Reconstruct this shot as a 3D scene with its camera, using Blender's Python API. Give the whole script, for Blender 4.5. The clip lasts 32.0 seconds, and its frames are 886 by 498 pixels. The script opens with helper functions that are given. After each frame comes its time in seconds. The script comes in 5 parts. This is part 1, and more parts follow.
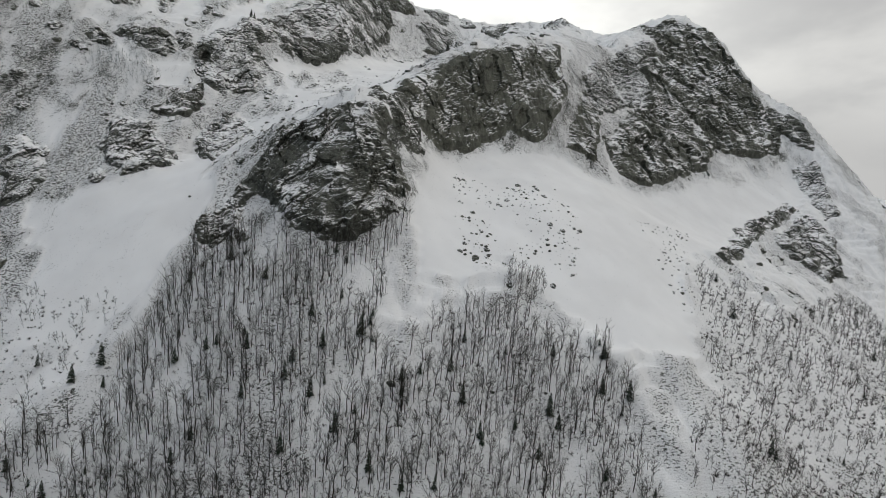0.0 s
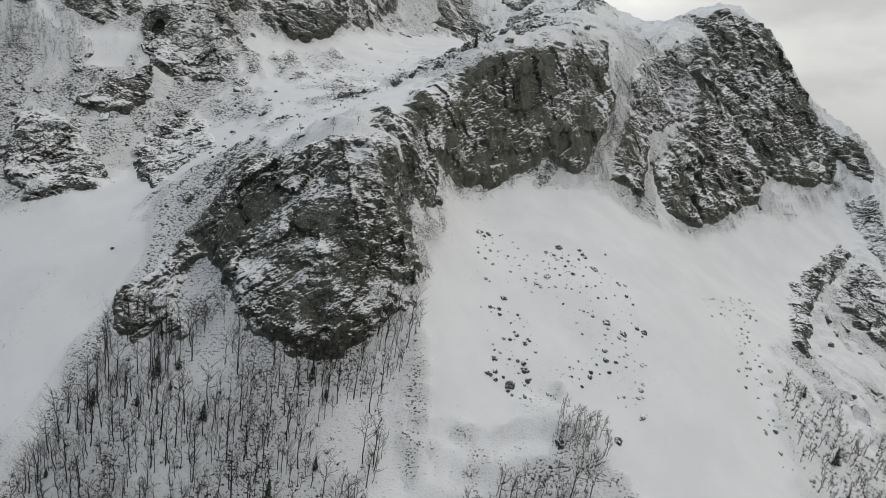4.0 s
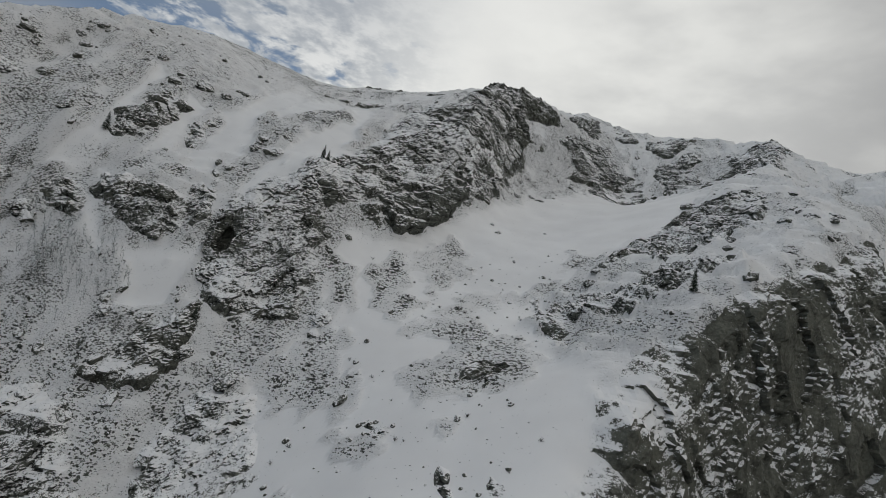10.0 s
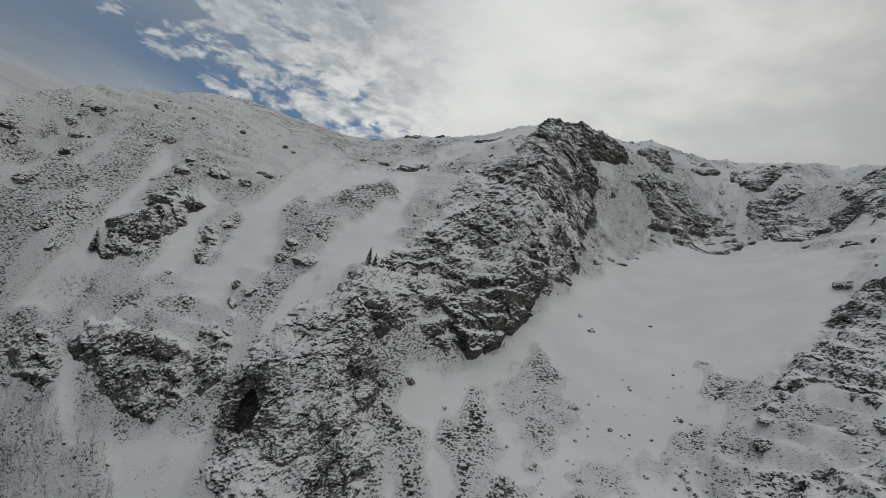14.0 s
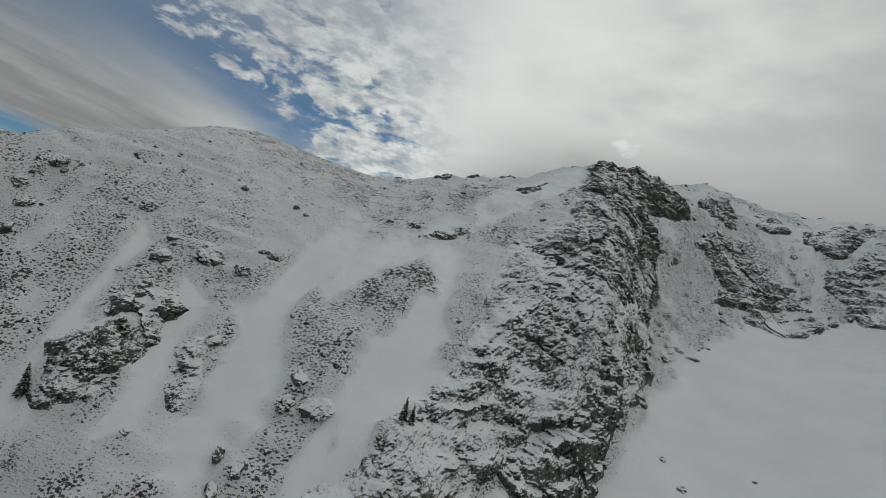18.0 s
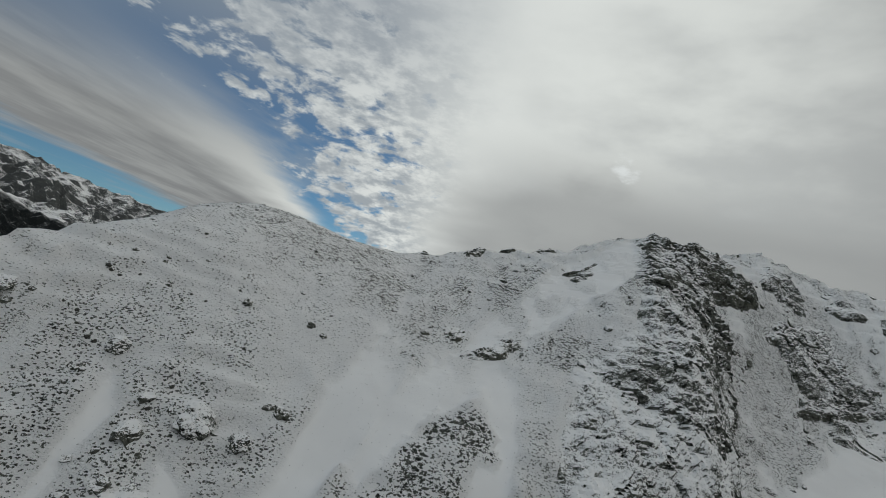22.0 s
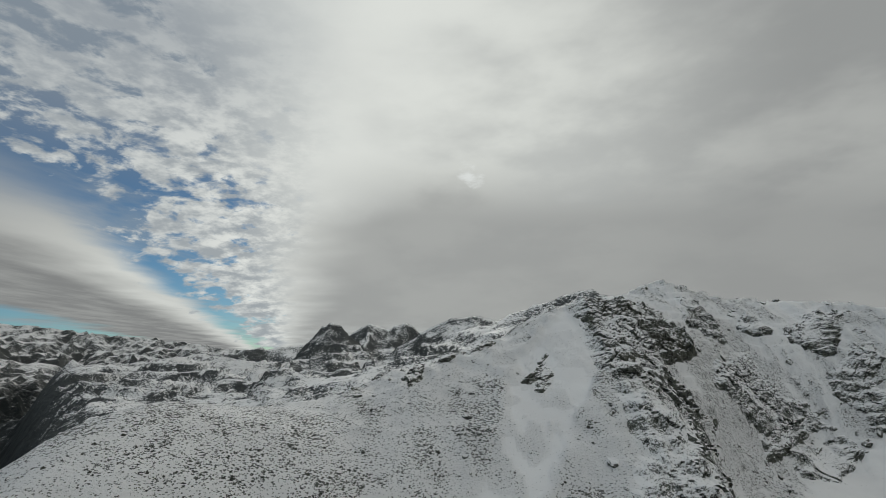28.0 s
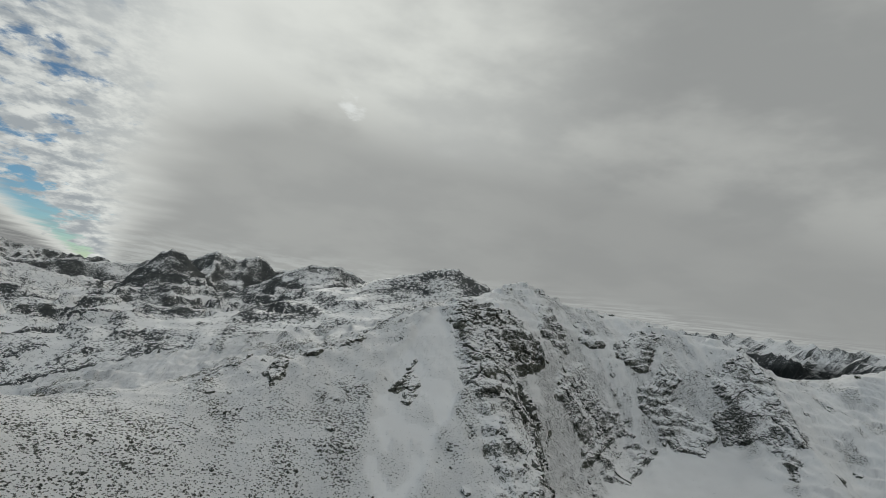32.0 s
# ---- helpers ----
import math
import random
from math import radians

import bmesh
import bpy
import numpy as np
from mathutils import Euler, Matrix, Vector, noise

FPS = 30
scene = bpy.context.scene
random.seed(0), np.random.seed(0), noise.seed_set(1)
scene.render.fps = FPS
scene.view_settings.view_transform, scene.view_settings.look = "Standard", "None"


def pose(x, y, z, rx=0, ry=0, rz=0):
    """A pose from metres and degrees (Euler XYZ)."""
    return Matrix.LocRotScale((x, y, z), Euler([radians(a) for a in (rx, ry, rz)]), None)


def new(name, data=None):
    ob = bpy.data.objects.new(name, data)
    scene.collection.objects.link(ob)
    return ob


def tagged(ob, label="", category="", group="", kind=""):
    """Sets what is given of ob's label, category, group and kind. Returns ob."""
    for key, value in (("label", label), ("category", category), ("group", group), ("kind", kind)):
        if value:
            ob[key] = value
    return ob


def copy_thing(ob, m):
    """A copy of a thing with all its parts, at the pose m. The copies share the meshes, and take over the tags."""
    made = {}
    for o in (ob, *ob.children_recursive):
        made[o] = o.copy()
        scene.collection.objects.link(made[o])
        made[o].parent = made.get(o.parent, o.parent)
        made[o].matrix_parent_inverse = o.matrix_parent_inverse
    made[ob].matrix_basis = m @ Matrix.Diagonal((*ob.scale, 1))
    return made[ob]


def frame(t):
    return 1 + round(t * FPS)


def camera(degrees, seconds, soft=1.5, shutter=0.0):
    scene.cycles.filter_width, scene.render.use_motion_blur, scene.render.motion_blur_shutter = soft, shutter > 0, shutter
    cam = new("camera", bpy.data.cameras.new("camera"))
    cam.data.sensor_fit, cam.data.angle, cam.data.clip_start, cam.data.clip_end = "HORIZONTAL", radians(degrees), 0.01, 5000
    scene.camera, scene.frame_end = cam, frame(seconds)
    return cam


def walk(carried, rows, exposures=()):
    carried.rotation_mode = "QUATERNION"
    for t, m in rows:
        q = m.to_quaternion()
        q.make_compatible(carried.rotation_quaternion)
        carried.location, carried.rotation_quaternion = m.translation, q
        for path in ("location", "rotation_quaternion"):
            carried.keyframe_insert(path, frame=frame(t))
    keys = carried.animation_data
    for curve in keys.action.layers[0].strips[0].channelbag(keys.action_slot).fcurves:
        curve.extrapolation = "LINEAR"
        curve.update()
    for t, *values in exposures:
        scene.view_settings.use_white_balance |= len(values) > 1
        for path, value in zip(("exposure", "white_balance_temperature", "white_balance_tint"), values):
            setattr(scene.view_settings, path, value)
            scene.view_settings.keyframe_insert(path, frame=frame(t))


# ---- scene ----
# A drone climbs a snowed-in mountain face: woods, crags and a bowl below a summit crest. Metres; the first camera is the origin.
cam = camera(84.4, 32.0, soft=0.55)

# seconds, x, y, z, yaw, pitch, roll
PATH = [
    (0.0, 0.0, 0.0, 0.0, -0.29, 0.48, 5.11),
    (0.5, -1.9, 8.5, 5.9, -0.25, 0.86, 5.46),
    (1.0, -3.6, 16.6, 11.6, -0.11, 1.05, 5.55),
    (1.5, -5.3, 24.5, 17.1, -0.58, 1.25, 6.07),
    (2.0, -7.1, 32.5, 22.6, -1.03, 1.30, 6.72),
    (2.5, -9.1, 40.5, 28.3, -1.36, -0.05, 7.40),
    (4.5, -20.0, 73.8, 52.8, -2.50, -4.50, 9.65),
    (5.0, -22.0, 83.3, 58.4, -2.17, -3.66, 9.82),
    (5.5, -24.6, 92.2, 64.5, -1.10, -0.59, 9.97),
    (6.0, -27.5, 100.2, 70.5, 0.53, 0.75, 10.76),
    (6.5, -30.4, 108.1, 77.0, 2.48, 2.01, 11.81),
    (7.0, -33.5, 116.1, 82.9, 3.34, 2.05, 12.48),
    (7.5, -36.5, 124.0, 88.4, 4.37, 2.34, 12.34),
    (8.0, -39.4, 131.5, 93.5, 5.94, 3.04, 12.45),
    (8.5, -43.3, 139.3, 98.8, 6.60, 2.22, 13.07),
    (9.0, -46.6, 147.1, 103.7, 7.86, 3.27, 13.39),
    (9.5, -50.0, 153.9, 108.3, 9.42, 3.97, 13.13),
    (10.0, -54.0, 160.2, 113.2, 10.68, 5.48, 12.29),
    (10.5, -58.4, 166.8, 118.3, 11.76, 6.14, 10.38),
    (11.0, -62.6, 173.3, 123.9, 12.59, 5.67, 8.98),
    (11.5, -67.1, 179.4, 129.0, 13.46, 5.56, 8.80),
    (12.0, -71.1, 184.8, 133.5, 13.87, 7.87, 8.48),
    (12.5, -75.0, 190.1, 138.1, 14.26, 9.05, 8.52),
    (13.0, -79.2, 195.4, 143.2, 14.76, 9.07, 8.94),
    (13.5, -84.1, 200.2, 149.0, 14.60, 7.14, 9.26),
    (14.0, -89.2, 204.9, 155.0, 14.56, 6.21, 9.47),
    (14.5, -94.0, 209.9, 160.8, 14.71, 6.50, 9.68),
    (16.5, -111.1, 228.1, 182.6, 14.78, 5.57, 11.30),
    (17.0, -115.4, 232.3, 188.2, 14.76, 5.51, 11.65),
    (17.5, -119.7, 236.9, 193.6, 14.68, 4.77, 12.51),
    (18.0, -124.1, 241.7, 198.3, 14.84, 5.28, 12.66),
    (18.5, -128.3, 246.6, 202.4, 15.49, 9.01, 12.53),
    (19.0, -132.6, 251.2, 206.8, 15.96, 11.08, 13.09),
    (19.5, -136.8, 255.4, 211.6, 16.02, 10.73, 13.36),
    (20.0, -141.2, 259.1, 216.4, 15.95, 10.16, 13.76),
    (20.5, -145.6, 262.7, 221.2, 16.08, 10.08, 14.13),
    (21.0, -150.0, 266.0, 225.8, 15.92, 9.43, 14.30),
    (21.5, -154.4, 269.1, 229.9, 15.73, 8.68, 14.26),
    (22.0, -159.0, 272.1, 233.5, 15.35, 7.70, 14.15),
    (22.5, -163.8, 275.1, 236.7, 15.07, 8.72, 12.41),
    (23.0, -167.9, 277.7, 240.8, 14.26, 9.28, 9.31),
    (23.5, -171.6, 280.2, 244.9, 13.92, 9.50, 7.35),
    (24.0, -175.2, 282.5, 249.0, 14.09, 9.49, 7.36),
    (24.5, -178.6, 284.5, 253.1, 13.63, 9.47, 5.22),
    (26.5, -191.9, 292.3, 271.3, 9.60, 8.40, -1.71),
    (27.0, -194.9, 294.6, 275.0, 6.62, 9.88, -2.18),
    (27.5, -197.2, 297.4, 278.7, 3.14, 11.02, -1.58),
    (28.0, -199.0, 300.1, 282.6, 0.18, 12.11, -0.42),
    (28.5, -200.6, 302.7, 286.5, -2.65, 13.15, 1.82),
    (29.0, -202.4, 305.0, 290.2, -5.12, 14.35, 5.10),
    (29.5, -204.1, 306.8, 294.0, -7.56, 15.14, 6.58),
    (30.0, -205.9, 307.9, 297.8, -9.79, 15.47, 7.53),
    (30.5, -207.9, 308.4, 301.6, -12.01, 14.79, 8.50),
    (31.0, -209.8, 308.4, 305.1, -14.06, 12.58, 8.73),
    (31.5, -211.4, 308.1, 308.5, -15.37, 9.68, 8.86),
    (32.0, -212.8, 307.2, 312.1, -16.25, 6.23, 7.50),
]


def stand(x, y, z, yaw, pitch, roll):
    return pose(x, y, z, 90 + pitch, 0, yaw) @ pose(0, 0, 0, 0, 0, roll)


walk(cam, [(r[0], stand(*r[1:])) for r in PATH], exposures=[(0.0, 0.58, 6580, 9), (2.0, 0.52, 6580, 9), (3.5, 0.56, 6580, 9), (5.0, 0.72, 6580, 9), (6.0, 0.49, 6580, 9), (7.0, 0.24, 6580, 9), (8.5, 0.08, 6540, 9), (13.0, -0.09, 6480, 8), (24.0, -0.19, 6380, 5), (28.0, -0.17, 6500, 5), (32.0, -0.17, 6520, 5)])

# ---- light ----
SUN_AZ, SUN_EL = 3.5, 21.0     # degrees right of +y, and up


def link(tree, a, b):
    tree.links.new(a, b)


class Nodes:
    """Short hand for node trees."""

    def __init__(self, tree):
        self.t = tree
        tree.nodes.clear()

    def add(self, sort, **sets):
        n = self.t.nodes.new(sort)
        for k, v in sets.items():
            if k == "operation":
                n.operation = v
            elif k == "blend":
                n.blend_type = v
            elif k == "kind":
                n.data_type = v
        return n

    def put(self, sock, v):
        if isinstance(v, bpy.types.NodeSocket):
            self.t.links.new(v, sock)
        elif isinstance(v, (tuple, list)) and len(v) == 3 and sock.type == "RGBA":
            sock.default_value = (*v, 1)
        else:
            sock.default_value = v

    def math(self, op, a, b=0.0, c=0.0, clamp=False):
        n = self.add("ShaderNodeMath", operation=op)
        n.use_clamp = clamp
        for s, v in zip(n.inputs, (a, b, c)):
            self.put(s, v)
        return n.outputs[0]

    def vec(self, op, a, b=(0, 0, 0)):
        n = self.add("ShaderNodeVectorMath", operation=op)
        self.put(n.inputs[0], a)
        if op == "SCALE":
            self.put(n.inputs["Scale"], b)
        else:
            self.put(n.inputs[1], b)
        return n.outputs["Value" if op in ("DOT_PRODUCT", "LENGTH") else "Vector"]

    def noise(self, co, scale, detail=4.0, rough=0.55, distort=0.0, kind="FBM"):
        n = self.add("ShaderNodeTexNoise")
        n.noise_type = kind
        n.normalize = True
        self.put(n.inputs["Vector"], co)
        n.inputs["Scale"].default_value, n.inputs["Detail"].default_value = scale, detail
        n.inputs["Roughness"].default_value, n.inputs["Distortion"].default_value = rough, distort
        return n.outputs["Fac"]

    def cells(self, co, scale):
        n = self.add("ShaderNodeTexVoronoi")
        self.put(n.inputs["Vector"], co)
        n.inputs["Scale"].default_value = scale
        return n.outputs["Distance"]

    def joints(self, co, scale):
        n = self.add("ShaderNodeTexVoronoi")
        n.feature = "DISTANCE_TO_EDGE"
        self.put(n.inputs["Vector"], co)
        n.inputs["Scale"].default_value = scale
        return n.outputs["Distance"]

    def smooth(self, v, lo, hi, a=0.0, b=1.0):
        n = self.add("ShaderNodeMapRange")
        n.interpolation_type = "SMOOTHSTEP"
        for s, x in zip(n.inputs, (v, lo, hi, a, b)):
            self.put(s, x)
        return n.outputs["Result"]

    def mix(self, f, a, b, blend="MIX"):
        n = self.add("ShaderNodeMix", kind="RGBA")
        n.blend_type = blend
        self.put(n.inputs["Factor"], f)
        self.put(n.inputs[6], a)
        self.put(n.inputs[7], b)
        return n.outputs[2]


def make_sky():
    world = bpy.data.worlds.new("sky")
    scene.world = world
    world.use_nodes = True
    k = Nodes(world.node_tree)
    way = k.add("ShaderNodeTexCoord").outputs["Generated"]
    sky = k.add("ShaderNodeTexSky")
    sky.sky_type, sky.sun_disc = "NISHITA", False
    sky.sun_elevation, sky.sun_rotation = radians(SUN_EL), radians(SUN_AZ)
    sky.altitude, sky.air_density, sky.dust_density = 2000, 1.0, 0.6
    sep = k.add("ShaderNodeSeparateXYZ")
    k.put(sep.inputs[0], way)
    x, y, z = sep.outputs
    # the cloud layer is flat: its plan is the way divided by its height
    den = k.math("ADD", k.math("MAXIMUM", z, 0.0), 0.03)
    px, py = k.math("DIVIDE", x, den), k.math("DIVIDE", y, den)
    comb = k.add("ShaderNodeCombineXYZ")
    k.put(comb.inputs[0], px), k.put(comb.inputs[1], py)
    plan = comb.outputs[0]
    # small clouds have height, so they foreshorten less
    tall = k.math("ADD", k.math("MAXIMUM", z, 0.0), 0.34)
    comb2 = k.add("ShaderNodeCombineXYZ")
    k.put(comb2.inputs[0], k.math("DIVIDE", x, tall)), k.put(comb2.inputs[1], k.math("DIVIDE", y, tall)), k.put(comb2.inputs[2], k.math("MULTIPLY", z, 2.0))
    billow = comb2.outputs[0]
    warp = k.noise(plan, 0.55, 3.0, 0.55)
    s = k.math("ADD", k.math("MULTIPLY_ADD", py, 0.32, px), k.math("MULTIPLY_ADD", warp, 0.9, -0.45))
    puffs = k.noise(billow, 9.5, 6.0, 0.60, 0.2)
    wisps = k.noise(k.vec("MULTIPLY", plan, (1.0, 0.45, 1.0)), 1.1, 5.0, 0.6, 0.3)
    soft = k.noise(billow, 2.2, 5.0, 0.52)
    blue = k.vec("SCALE", sky.outputs[0], 0.055)
    blue = k.mix(1.0, blue, (0.70, 1.0, 1.2), "MULTIPLY")
    # broken small clouds between the blue strip and the closed layer
    cover = k.smooth(s, -2.5, 0.45)
    broken = k.smooth(k.math("ADD", puffs, k.math("MULTIPLY_ADD", cover, 0.47, -0.25)), 0.44, 0.58)
    # a long lens-shaped bank beyond the strip
    bank = k.math("MULTIPLY", k.smooth(k.math("ADD", s, k.math("MULTIPLY", wisps, -0.5)), -1.45, -1.95), k.smooth(k.math("ADD", s, k.math("MULTIPLY", wisps, 1.6)), -3.9, -3.0))
    thin = k.math("MAXIMUM", k.smooth(wisps, 0.46, 0.7, 0.0, 0.5), k.smooth(z, 0.22, 0.5, 0.0, 0.75))
    # how bright the layer is: strongest about the hidden sun
    sun_way = Vector((math.sin(radians(SUN_AZ)) * math.cos(radians(SUN_EL)), math.cos(radians(SUN_AZ)) * math.cos(radians(SUN_EL)), math.sin(radians(SUN_EL))))
    near = k.vec("DOT_PRODUCT", way, sun_way + Vector((-0.22, 0, 0.06)))
    glow = k.smooth(near, 0.72, 1.02)
    layer = k.mix(glow, (0.47, 0.47, 0.47), (0.80, 0.80, 0.785))
    layer = k.mix(k.smooth(soft, 0.38, 0.64), k.mix(1.0, layer, (0.82, 0.825, 0.835), "MULTIPLY"), k.mix(1.0, layer, (1.12, 1.12, 1.11), "MULTIPLY"))
    edge = k.math("MULTIPLY", k.smooth(s, -0.75, -0.2), k.smooth(s, 0.9, 0.0))
    layer = k.mix(k.math("MULTIPLY", edge, 0.75), layer, (0.93, 0.93, 0.91))
    # a darker belly low over the crest, paler again at the horizon
    belly = k.math("MULTIPLY", k.smooth(k.math("ADD", py, k.math("MULTIPLY", soft, 1.8)), 3.0, 4.3), k.smooth(k.math("ADD", s, k.math("MULTIPLY", soft, 0.9)), -0.1, 1.2))
    layer = k.mix(k.math("MULTIPLY", belly, 0.80), layer, (0.385, 0.385, 0.388))
    low = k.math("MULTIPLY", k.smooth(py, 8.0, 16.0), k.smooth(wisps, 0.40, 0.62))
    layer = k.mix(k.math("MULTIPLY", low, 0.7), layer, (0.60, 0.61, 0.61))
    puff_tone = k.mix(k.smooth(k.noise(billow, 14.0, 4.0, 0.6), 0.35, 0.68), (0.44, 0.47, 0.51), (0.94, 0.94, 0.925))
    puff_tone = k.mix(k.smooth(s, -0.9, -0.35), k.mix(0.35, puff_tone, (0.45, 0.48, 0.52)), puff_tone)
    bank_tone = k.mix(k.smooth(k.noise(k.vec("MULTIPLY", plan, (1.0, 0.35, 1.0)), 2.3, 4.0, 0.6), 0.35, 0.7, 0.0, 0.35), k.mix(k.smooth(k.math("ADD", s, k.math("MULTIPLY", wisps, 0.7)), -2.2, -1.3), (0.29, 0.29, 0.295), k.mix(k.smooth(py, 1.5, 5.0), (0.42, 0.42, 0.42), (0.80, 0.80, 0.78))), (0.60, 0.60, 0.59))
    puff_tone = k.mix(k.smooth(z, 0.28, 0.58, 0.0, 0.8), puff_tone, (0.40, 0.43, 0.48))
    out = k.mix(thin, blue, (0.36, 0.40, 0.45))
    bank = k.math("MULTIPLY", bank, k.smooth(z, 0.37, 0.19, 0.04, 1.0))
    out = k.mix(bank, out, bank_tone)
    out = k.mix(broken, out, puff_tone)
    out = k.mix(k.smooth(s, -0.45, 0.2), out, layer)
    # the sun's disc, faint behind the layer
    disc = k.math("MULTIPLY", k.smooth(k.math("ADD", k.vec("DOT_PRODUCT", way, sun_way), k.math("MULTIPLY_ADD", puffs, 0.0022, -0.0011)), 0.9997, 1.0003), k.smooth(puffs, 0.40, 0.6, 0.05, 0.7))
    out = k.mix(disc, out, (0.98, 0.99, 1.0))
    bg = k.add("ShaderNodeBackground")
    k.put(bg.inputs["Color"], out)
    bg.inputs["Strength"].default_value = 0.88
    k.put(k.add("ShaderNodeOutputWorld").inputs["Surface"], bg.outputs[0])


make_sky()
sun = bpy.data.lights.new("sun", "SUN")
sun.energy, sun.angle, sun.color = 0.7, radians(18), (1.0, 0.95, 0.88)
new("sun", sun).matrix_world = pose(0, 0, 0, 90 - SUN_EL, 0, 180 - SUN_AZ)

# ---- materials ----
def material(name):
    m = bpy.data.materials.new(name)
    m.use_nodes = True
    return m, Nodes(m.node_tree)


def finish(k, color, rough=0.85, bump=None, strength=0.5, distance=0.3, spec=0.25):
    b = k.add("ShaderNodeBsdfPrincipled")
    k.put(b.inputs["Base Color"], color)
    k.put(b.inputs["Roughness"], rough)
    b.inputs["Specular IOR Level"].default_value = spec
    if bump is not None:
        n = k.add("ShaderNodeBump")
        n.inputs["Strength"].default_value, n.inputs["Distance"].default_value = strength, distance
        k.put(n.inputs["Height"], bump)
        k.put(b.inputs["Normal"], n.outputs[0])
    k.put(k.add("ShaderNodeOutputMaterial").inputs[0], b.outputs[0])


def place_of(k):
    return k.add("ShaderNodeNewGeometry").outputs["Position"]


def tilt_of(k):
    sep = k.add("ShaderNodeSeparateXYZ")
    k.put(sep.inputs[0], k.add("ShaderNodeNewGeometry").outputs["Normal"])
    return sep.outputs[2]


def mottled_rock(k, co, fine=1.0, near=True):
    """Grey-olive limestone with ochre stains and bedding; the shade in its joints is put into the colour."""
    beds = k.noise(k.vec("MULTIPLY", co, (0.25, 0.25, 1.4)), 0.55 * fine, 5.0, 0.6, 0.6)
    grain = k.noise(co, 1.3 * fine, 6.0, 0.65)
    stain = k.noise(co, 0.07 * fine, 4.0, 0.6)
    sway = k.math("MULTIPLY_ADD", k.noise(co, 0.35 * fine, 4.0, 0.6), 5.0, -2.5)
    bent = k.vec("ADD", k.vec("MULTIPLY", co, (1.0, 1.0, 0.7)), k.vec("SCALE", (1.0, 0.6, 0.8), sway))
    joints = k.math("MINIMUM", k.smooth(k.joints(bent, 0.16 * fine), 0.0, 0.07), k.smooth(k.joints(bent, 0.55 * fine), -0.02, 0.10, 0.45, 1.0))
    c = k.mix(k.smooth(grain, 0.28, 0.72), (0.056, 0.060, 0.052), (0.236, 0.242, 0.206))
    c = k.mix(k.smooth(beds, 0.35, 0.65), k.mix(1.0, c, (0.55, 0.55, 0.55), "MULTIPLY"), c)
    c = k.mix(k.smooth(stain, 0.52, 0.72, 0.0, 0.35), c, (0.132, 0.132, 0.097))
    # far rock: the ranges' dark-blue shade is mixed into its colour
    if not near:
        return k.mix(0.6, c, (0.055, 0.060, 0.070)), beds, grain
    # shade of the cracks, laid into the colour along the joints
    c = k.mix(joints, k.mix(1.0, c, (0.14, 0.14, 0.14), "MULTIPLY"), c)
    return c, beds, k.math("MULTIPLY", grain, joints)


